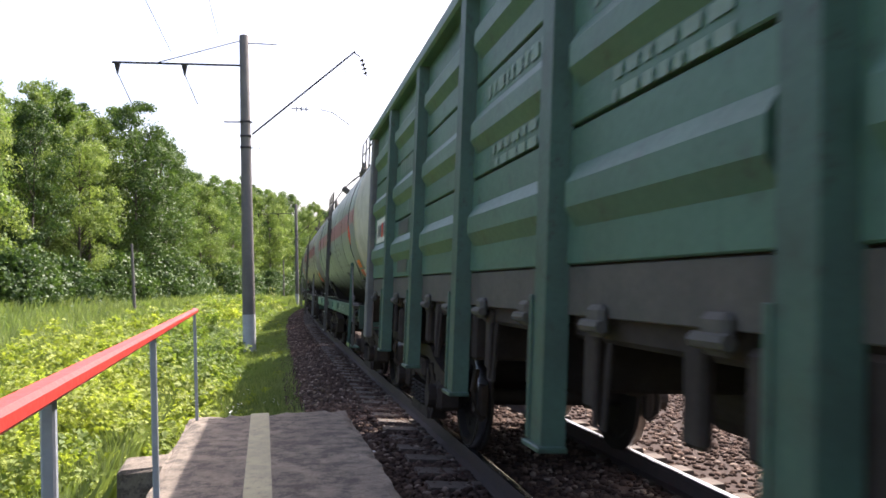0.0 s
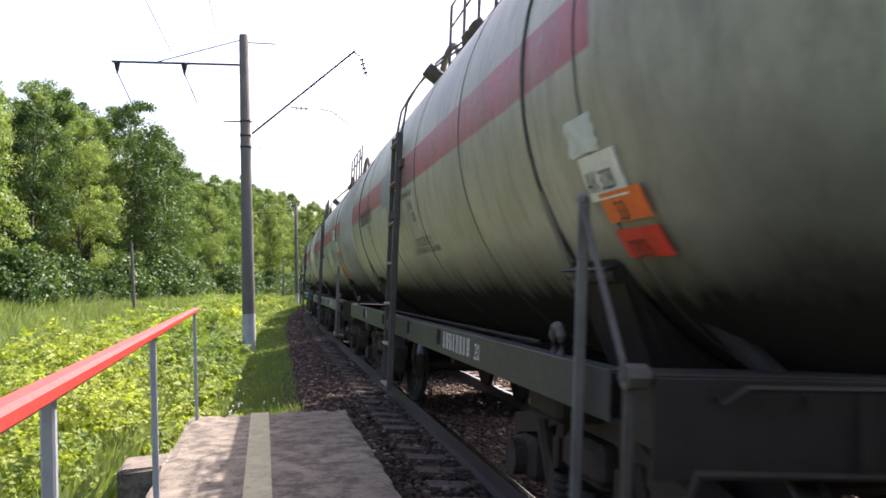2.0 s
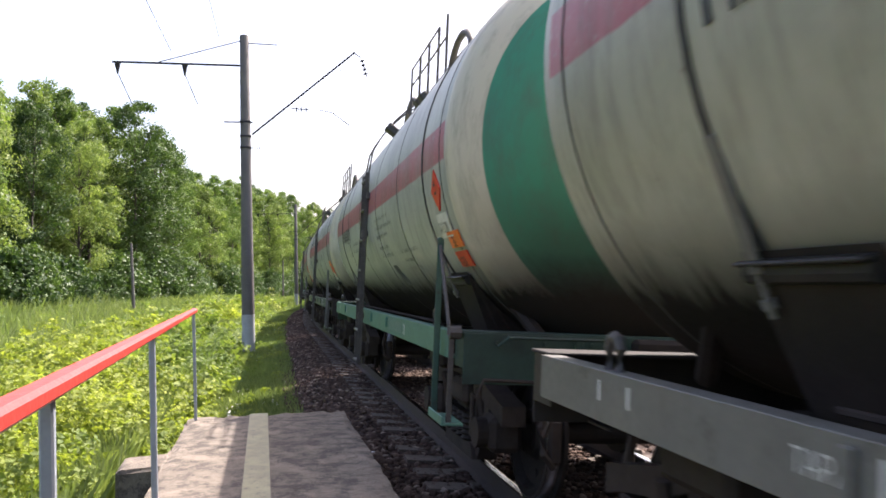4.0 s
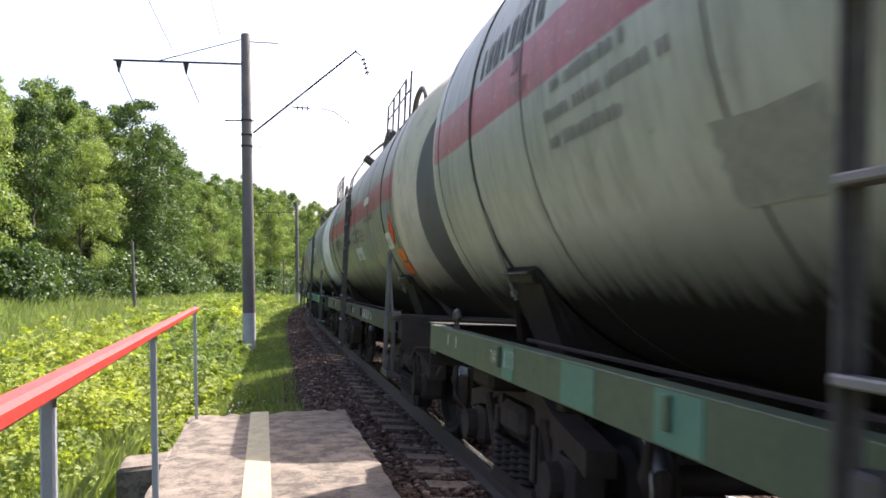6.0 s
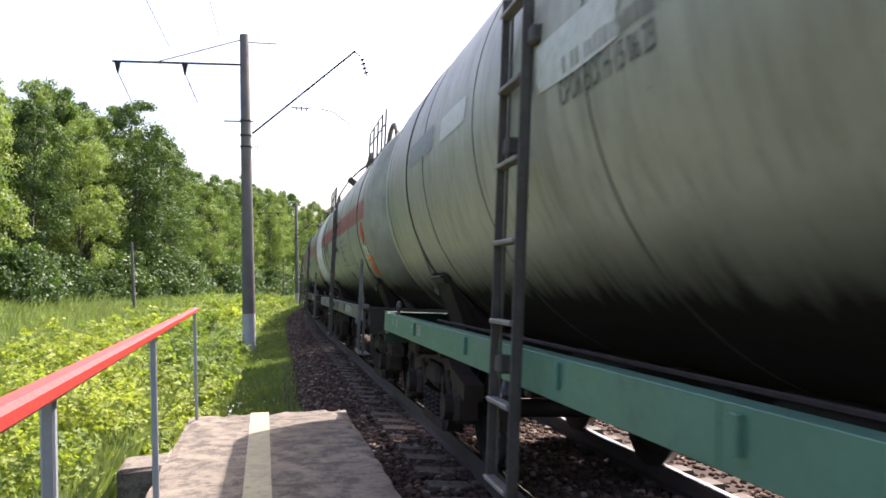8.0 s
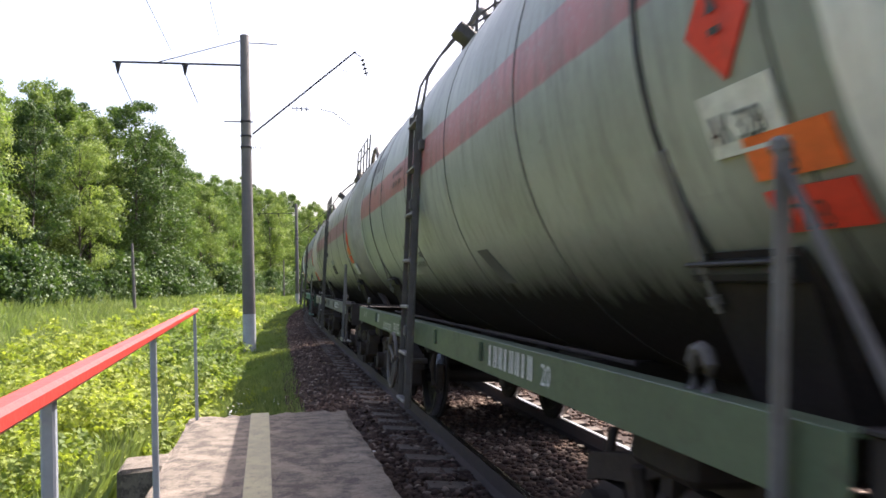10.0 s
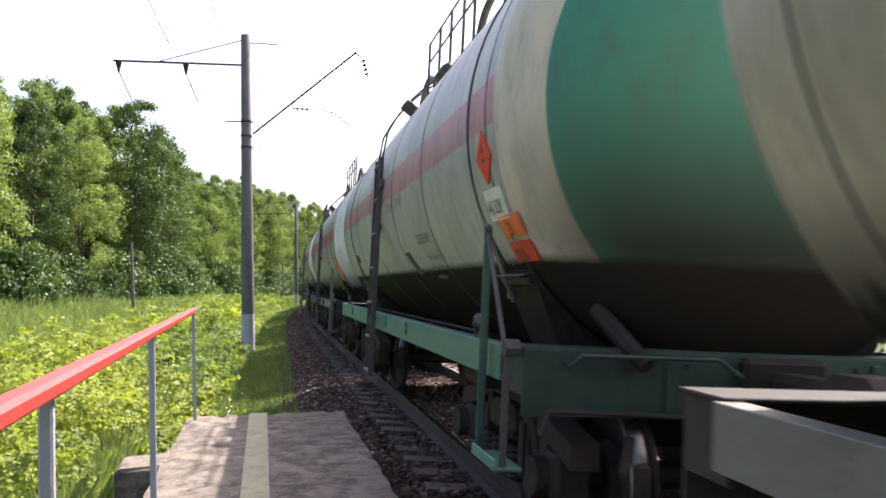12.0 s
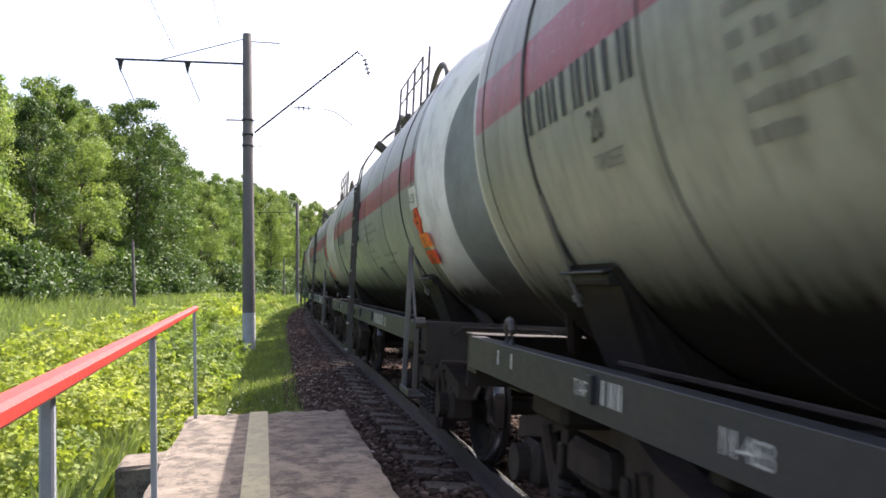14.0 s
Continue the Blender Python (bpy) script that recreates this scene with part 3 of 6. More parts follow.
def plate(car, name, u, z, outline, material, proud=0.012, label=""):
    """A thin placard bent to the shell."""
    bm = bmesh.new()
    lo = [bm.verts.new(p) for p in wrapped(u, z, outline, TANK_R + 0.002)]
    hi = [bm.verts.new(p) for p in wrapped(u, z, outline, TANK_R + proud)]
    bm.faces.new(hi)
    for k in range(len(lo)):
        j = (k + 1) % len(lo)
        bm.faces.new((lo[k], lo[j], hi[j], hi[k]))
    return part(name, bm, material, car, label)


def repaint(car, u, z, w, h, material, words):
    """A roughly rolled patch of other paint with an uneven edge."""
    rng = random.Random(int(u * 100) + 7)
    bm = bmesh.new()
    rows = []
    for j in range(9):
        l, r = rng.uniform(-0.02, 0.02), rng.uniform(-0.02, 0.02)
        rows.append([bm.verts.new(q) for q in wrapped(u, z, [(l, h * j / 8), (w * 0.5, h * j / 8 + (rng.uniform(-0.012, 0.012) if j in (0, 8) else 0)), (w + r, h * j / 8)], TANK_R + 0.0035)])
    for a, b in zip(rows, rows[1:]):
        for k in range(2):
            bm.faces.new((a[k], a[k + 1], b[k + 1], b[k]))
    return part("paint_patch", bm, material, car, words)


def card_holder(car, u, z, w, h):
    """A shallow sheet-steel holder for waybills, open at its top."""
    bm = bmesh.new()
    for outline in ([(0, 0), (0.012, 0), (0.012, h), (0, h)], [(w - 0.012, 0), (w, 0), (w, h), (w - 0.012, h)], [(0.012, h - 0.012), (w - 0.012, h - 0.012), (w - 0.012, h), (0.012, h)]):
        lo = [bm.verts.new(q) for q in wrapped(u, z, outline, TANK_R + 0.001)]
        hi = [bm.verts.new(q) for q in wrapped(u, z, outline, TANK_R + 0.02)]
        bm.faces.new(hi)
        for k in range(4):
            bm.faces.new((lo[k], lo[(k + 1) % 4], hi[(k + 1) % 4], hi[k]))
    return part("card_holder", bm, M_SEAM, car, "shallow steel holder for waybills")


def rect(w, h):
    return [(0, 0), (w, 0), (w, h / 2), (w, h), (0, h), (0, h / 2)]


def diamond(w):
    return [(w / 2, 0), (w, w / 2), (w / 2, w), (0, w / 2)]


def text_on_plate(car, text, u, z, size, material, squeeze=0.8):
    key = ("letters", text, size)
    if key not in _cache:
        _cache[key] = letters(text, size)
    pts, faces = _cache[key]
    me = bpy.data.meshes.new("lettering")
    me.from_pydata(wrapped(u, z, [(p[0] * squeeze, -p[1]) for p in pts], TANK_R + 0.016), [], faces)
    return tagged(part("lettering", me, material, car), kind="stuff")


def tank_car(spec, seed):
    rng = random.Random(seed)
    car = thing("tank_car", spec["label"], "rail wagon", "wagons of the freight train")
    paint = tank_paint("tank_paint", spec["body"], spec.get("head"), spec.get("ring"), spec.get("stripe"), spec.get("oil_shade", 1.46), spec.get("grime", 0.5), spec.get("soft", 0.34), spec.get("head_soot_shade", 2.25))
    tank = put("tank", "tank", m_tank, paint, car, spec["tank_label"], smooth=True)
    for u in spec.get("straps", (-4.02, 3.7)):
        put("strap", "strap", m_ring(0.032, 0.009), M_STRAP, car, at=pose(0, u, 0))
        put("saddle", "saddle", m_saddle, M_DARK, car, at=pose(0, u - 0.2, 0))
        for s in (-1, 1):
            put("clamp", f"clamp{s}", m_clamp(s), M_CLAMP, car, at=pose(0, u - 0.2, 0))
            put("strap_end", f"strap_end{s}", m_strap_end(s), M_STRAP_END, car, "pale worn strap end with a tension bolt", at=pose(0, u, 0))
            put("lashing_eye", "loop", m_loop, M_LADDER, car, at=pose(s * (SILL_W - 0.05), math.copysign(4.32, u), SILL_Z))
            put("strut", f"strut{s}", m_rod((s * 0.95, 0, 1.42), (s * 0.8, 0.32, 1.14), 0.05), M_DARK, car, at=pose(0, u + math.copysign(0.75, u), 0) @ Matrix.Rotation(0 if u > 0 else math.pi, 4, "Z"))
    for u in (-4.7, -2.62, -0.9, 0.9, 2.62, 4.7):
        put("weld_seam", "seam", m_ring(0.014, 0.003), M_SEAM, car, at=pose(0, u, 0))
    for s in (-1, 1):
        put("side_sill", f"sill{s}", m_sill(s), spec["sill"], car, spec["sill_label"])
        lad = put("ladder", f"upright{s}a", m_upright(s, 1), M_LADDER, car, "dark steel side ladder with pale worn rungs", at=pose(0, -0.21 + spec.get("ladder", 0.0), 0))
        put("upright", f"upright{s}b", m_upright(s, -1), M_LADDER, lad, at=pose(0, 0.36, 0))
        for k in range(7):
            put("rung", f"rung{s}", m_rung(s), M_RUNG, lad, at=pose(0, 0.18, 0.56 + k * 0.385))
        for z in (1.12, 2.2, 2.66):
            put("bracket", f"bracket{s}", m_bracket(s), M_LADDER, lad, at=pose(0, -0.06 if z > 2.5 else 0.3, z))
        for y in (0.0, 0.36):
            put("grip", f"grip{s}", m_ladder_grip(s), M_LADDER, lad, at=pose(0, y, 0))
        put("end_beam", f"beam{s}", m_beam(s), M_BEAM_G if spec["sill"] in (M_SILL_G, M_SILL_D) else M_BEAM_K, car, "sooty end beam")
        put("walkway", f"walk{s}", m_walk(s), M_LADDER, car)
        put("foothold", f"foot{s}40", m_foothold(s, 36), M_LADDER, car, at=pose(0, -0.35, 0))
        put("foothold", f"foot{s}58", m_foothold(s, 53), M_LADDER, car, at=pose(0, -0.75, 0))
        put("foothold", f"foot{s}58", m_foothold(s, 53), M_LADDER, car, at=pose(0, -0.45, 0))
        rail = put("top_railing", f"top_rail{s}", m_top_rail(s), M_LADDER, car)
        for u in (-1.25, -0.75, -0.1, 0.55, 1.25):
            put("stanchion", f"stanchion{s}", m_rod((s * 0.82, 0, 4.05), (s * 0.82, 0, 4.79), 0.018, 6), M_LADDER, rail, at=pose(0, u, 0))
        put("pipe_arch", f"arch{s}a", m_arch(s, 1.6), M_LADDER, car, smooth=True)
        put("pipe_arch", f"arch{s}b", m_arch(s, -1.7), M_LADDER, car, smooth=True)
        put("end_post", f"end_post{s}", m_end_post(s, s), M_POSTS if spec["sill"] not in (M_SILL_G, M_SILL_D) else M_POST_G, car)
        put("brace", f"brace{s}", m_end_brace(s, s), M_LADDER, car)
        put("step_hanger", f"hanger{s}", m_hanger(s, s), M_LADDER, car)
        put("step", f"step{s}", m_tread_plate(s, s, 0.6), spec["sill"], car)
        put("coupler", f"coupler{s}", m_coupler(s), M_DARK, car)
        put("brake_hose", f"hose{s}", m_hose(s), M_DARK, car)
        put("uncoupling_rod", f"uncouple{s}", m_uncouple(s), M_RUST, car)
    put("centre_sill", "centre", m_box((0, 0, 0.98), (0.42, 2 * HALF_FRAME - 0.04, 0.34), 0.02), M_DARK, car)
    for u in (-3.9, 3.9):
        put("bolster_beam", "bolster_beam", m_box((0, 0, 0.98), (2.7, 0.46, 0.24), 0.03), M_DARK, car, at=pose(0, u, 0))
    for u in (-2.2, 0.0, 2.2):
        put("cross_beam", "cross_beam", m_box((0, 0, 1.04), (2.86, 0.1, 0.16), 0.01), M_DARK, car, at=pose(0, u, 0))
    put("long_pipe", "long_pipe", m_rod((-1.2, -3.4, 1.2), (-1.2, 3.4, 1.2), 0.012, 6), M_RUST, car)
    put("hatch", "hatch", m_hatch, M_LADDER, car)
    put("valve", "valve", m_valve, M_LADDER, car, at=pose(0, 0.9, 0))
    put("brake_cylinder", "brake_cylinder", m_rod((-0.42, -1.4, 0.95), (-0.42, -0.75, 0.95), 0.18, 20), M_DARK, car, smooth=False)
    put("air_tank", "air_tank", m_rod((-0.42, 0.6, 0.95), (-0.42, 1.7, 0.95), 0.16, 20), M_DARK, car)
    put("valve_box", "valve_box", m_box((-0.4, -0.2, 0.95), (0.28, 0.34, 0.24), 0.04), M_DARK, car)
    put("brake_rod", "brake_rod", m_rod((-0.6, -3.2, 0.9), (-0.6, 3.3, 0.9), 0.022, 6), M_RUST, car)
    if spec.get("wheel"):
        put("handwheel", "handwheel", m_handwheel, M_LADDER, car, "steel hand-brake wheel", at=pose(0, 0.65, 0.84))
    wheels = []
    for u in (-3.9, 3.9):
        add_bogie(car, u, wheels)
    decorate(car, spec, rng, seed)
    return car, wheels


def head_text(car, text, x, z, size, material):
    """Writing on the domed leading end."""
    key = ("letters", text, size)
    if key not in _cache:
        _cache[key] = letters(text, size)
    pts, faces = _cache[key]
    out = []
    for p in pts:
        px, pz = x + p[0], z + p[1]
        r = min(math.hypot(px, pz - TANK_Z) / TANK_R, 0.999)
        out.append((px, -HALF_CYL - HEAD_D * math.sin(math.acos(r ** 1.25)) - 0.012, pz))
    me = bpy.data.meshes.new("stencil")
    me.from_pydata(out, [], faces)
    return tagged(part("stencil", me, material, car), kind="stuff")


def decorate(car, spec, rng, seed):
    # hazard placards at the leading end of the near side: kind, place along, height of the middle
    for kind, u, z in spec.get("placards", (("d", -4.5, 2.25), ("b", -4.5, 1.98), ("n", -4.65, 1.8))):
        if kind == "d":
            plate(car, "placard", u + 0.16, z + 0.15, diamond(0.32), M_RED, label="orange-red flame diamond placard")
            bar = wrapped(u + 0.16, z + 0.15, [(0.13, 0.17), (0.19, 0.17), (0.19, 0.19), (0.13, 0.19), (0.16, 0.07), (0.19, 0.13), (0.13, 0.13)], TANK_R + 0.015)
            for name, ring in (("symbol_base", bar[:4]), ("symbol", bar[4:])):
                bm = bmesh.new()
                bm.faces.new([bm.verts.new(p) for p in ring])
                part(name, bm, M_BLACK, car)
        elif kind == "n":
            plate(car, "placard", u + 0.17, z + 0.13, rect(0.36, 0.13), M_ORANGE, label="orange hazard number plate")
            plate(car, "placard", u + 0.17, z - 0.015, rect(0.36, 0.13), M_RED, label="red-orange hazard number plate")
            text_on_plate(car, "33", u + 0.06, z + 0.02, 0.12, M_BLACK)
            text_on_plate(car, "1203", u + 0.13, z - 0.12, 0.12, M_BLACK)
        elif kind == "b":
            plate(car, "placard", u + 0.17, z + 0.09, rect(0.35, 0.19), M_BOARD, label="white board with black lettering")
            text_on_plate(car, "АК 328", u + 0.155, z - 0.05, 0.12, M_BLACK, 0.72)
        elif kind == "p":
            plate(car, "placard", u + 0.25, z + 0.09, rect(0.5, 0.19), M_BOARD, label="white board naming the load")
            text_on_plate(car, "ПЕНТАН", u + 0.23, z - 0.05, 0.13, M_BLACK, 0.78)
    # worn lines of writing
    ink = spec.get("ink", M_FADED)
    for u, z, rows, h in spec.get("lines", ((-0.6, 2.32, ((1.2, 0.1), (1.4, 0.1), (1.0, 0.14), (0.8, 0.1), (1.0, 0.1)), 0.042), (-2.0, 1.9, ((1.1, 0.1), (0.7, 0.1), (0.9, 0.1)), 0.042))):
        tank_bars(car, u, z, rows, ink, seed, h)
    if "lines" not in spec:
        tank_bars(car, 2.3, 2.18, [(0.8, 0.11), (1.0, 0.11)], ink, seed + 13, 0.05)
    if spec.get("panel", (-1.1, 1.76, 0.8)):
        pu, pz, size = spec.get("panel", (-1.1, 1.76, 0.8))
        plate(car, "marking_panel", pu, pz, [(size * a, size * d) for a, d in ((0, 0), (0.34, 0), (0.44, 0.14), (0.58, 0.34), (0.26, 0.34), (0.12, 0.14))], M_PANEL, 0.005, "dark painted panel")
    for pu, pz, w, h, material, words in spec.get("repaints", ()):
        repaint(car, pu, pz, w, h, material, words)
    for pu, pz, w, h in spec.get("holders", ()):
        card_holder(car, pu, pz, w, h)
    if spec.get("big_panel"):
        bm = bmesh.new()
        for j in range(8):
            a, c = j / 8, (j + 1) / 8
            q = wrapped(-2.78, 1.76, [(0.26 * (1 - a), 0.45 * a), (0.5, 0.45 * a), (0.5, 0.45 * c), (0.26 * (1 - c), 0.45 * c)], TANK_R + 0.005)
            bm.faces.new([bm.verts.new(p) for p in q])
        part("marking_panel", bm, M_PANEL, car, "large dark painted panel")
    if spec.get("sill_card"):
        bm = bmesh.new()
        box(bm, (-SILL_W - 0.006, -1.22, SILL_Z - 0.09), (0.012, 0.17, 0.15), 0.002)
        card = part("sill_card", bm, P_RED, car, "white card in a red frame on the sill")
        bm = bmesh.new()
        box(bm, (-SILL_W - 0.014, -1.22, SILL_Z - 0.09), (0.006, 0.13, 0.12))
        part("paper", bm, M_BOARD, card)
    if spec.get("digits", 1):
        nu, nz = spec.get("number", (3.6, 2.44))
        tank_digits(car, nu, nz, 8, 0.108, 0.19, M_BLACK)
        tank_text(car, "20", nu - 0.72, nz - 0.34, 0.17, M_BLACK, 0.8, 1.1)
        tank_text(car, "ПРОБЕГ", nu - 0.7, nz - 0.45, 0.09, ink, 0.8, 1.0)
    if spec.get("revision"):
        head_text(car, "КР", -0.6, 2.1, 0.1, M_WHITE)
        tagged(part("stencil", rows_flat(-0.6, 1.97, 7, 0.034, 0.08), M_WHITE, car), kind="stuff")
    # stencils on the side sill
    w = M_WHITE
    if spec.get("sill_number", 1):
        sill_bars(car, -2.12, SILL_Z - 0.14, 8, 0.068, 0.115, M_SILL_INK if spec["sill"] in (M_SILL_G, M_SILL_D) else w)
        sill_text(car, "20", -3.03, SILL_Z - 0.14, 0.14, w)
    sill_text(car, "ТАРА", 3.2, SILL_Z - 0.115, 0.085, w)
    sill_bars(car, 2.92, SILL_Z - 0.12, 3, 0.045, 0.09, w)
    for u in (4.35, 4.1):
        sill_bars(car, u, SILL_Z - 0.11, 1, 0.05, 0.075, w)
    for u, width in spec.get("patches", ()):
        bm = bmesh.new()
        box(bm, (-SILL_W - 0.002, u - width / 2, SILL_Z - 0.094), (0.004, width, 0.17))
        part("paint_patch", bm, M_SILL_G, car, "fresher turquoise paint patch")
    for item in spec.get("writing", ()):
        (tank_text if item[0] == "tank" else sill_text)(car, *item[1:])


def rows_flat(x, z, count, w, h):
    """A date too worn to read, as bars on the domed end."""
    bm = bmesh.new()
    for k in range(count):
        x0 = x + k * w * 1.5
        r = min(math.hypot(x0, z - TANK_Z) / TANK_R, 0.99)
        y = -HALF_CYL - HEAD_D * math.sin(math.acos(r ** 1.25)) - 0.02
        bm.faces.new([bm.verts.new((x0 + a, y, z + b)) for a, b in ((0, 0), (w, 0), (w, h), (0, h))])
    return bm


def spec(body, head, ring, stripe, sill, label, **more):
    return dict(body=body, head=head, ring=ring, stripe=stripe, sill=sill[0], sill_label=sill[1], label=label, tank_label=more.pop("tank_label", "weathered painted tank shell"), **more)


S_D = (M_SILL_D, "dull green side sill with brighter patches")
S_G, S_K, S_Y, S_O = (M_SILL_G, "scuffed turquoise-green side sill"), (M_SILL_K, "black side sill with white stencils"), (M_SILL_Y, "faded grey side sill"), (M_SILL_O, "dull olive side sill")
BEIGE, TAN, PALE, TEAL, SLATE = (0.43, 0.425, 0.345), (0.42, 0.36, 0.25), (0.46, 0.475, 0.4), (0.40, 0.50, 0.44), (0.125, 0.12, 0.105)
P_GREY, P_WHITE, P_DULL, P_RED, P_BLUE = (plain("grey_repaint", (0.24, 0.26, 0.25), 0.55), plain("pale_repaint", (0.56, 0.59, 0.55), 0.5),
                                       plain("dull_repaint", (0.25, 0.26, 0.225), 0.6), plain("faded_red_label", (0.32, 0.11, 0.09), 0.6), plain("blue_stencil", (0.11, 0.17, 0.2), 0.6))
TIP = "patch of fresher paint over old writing"
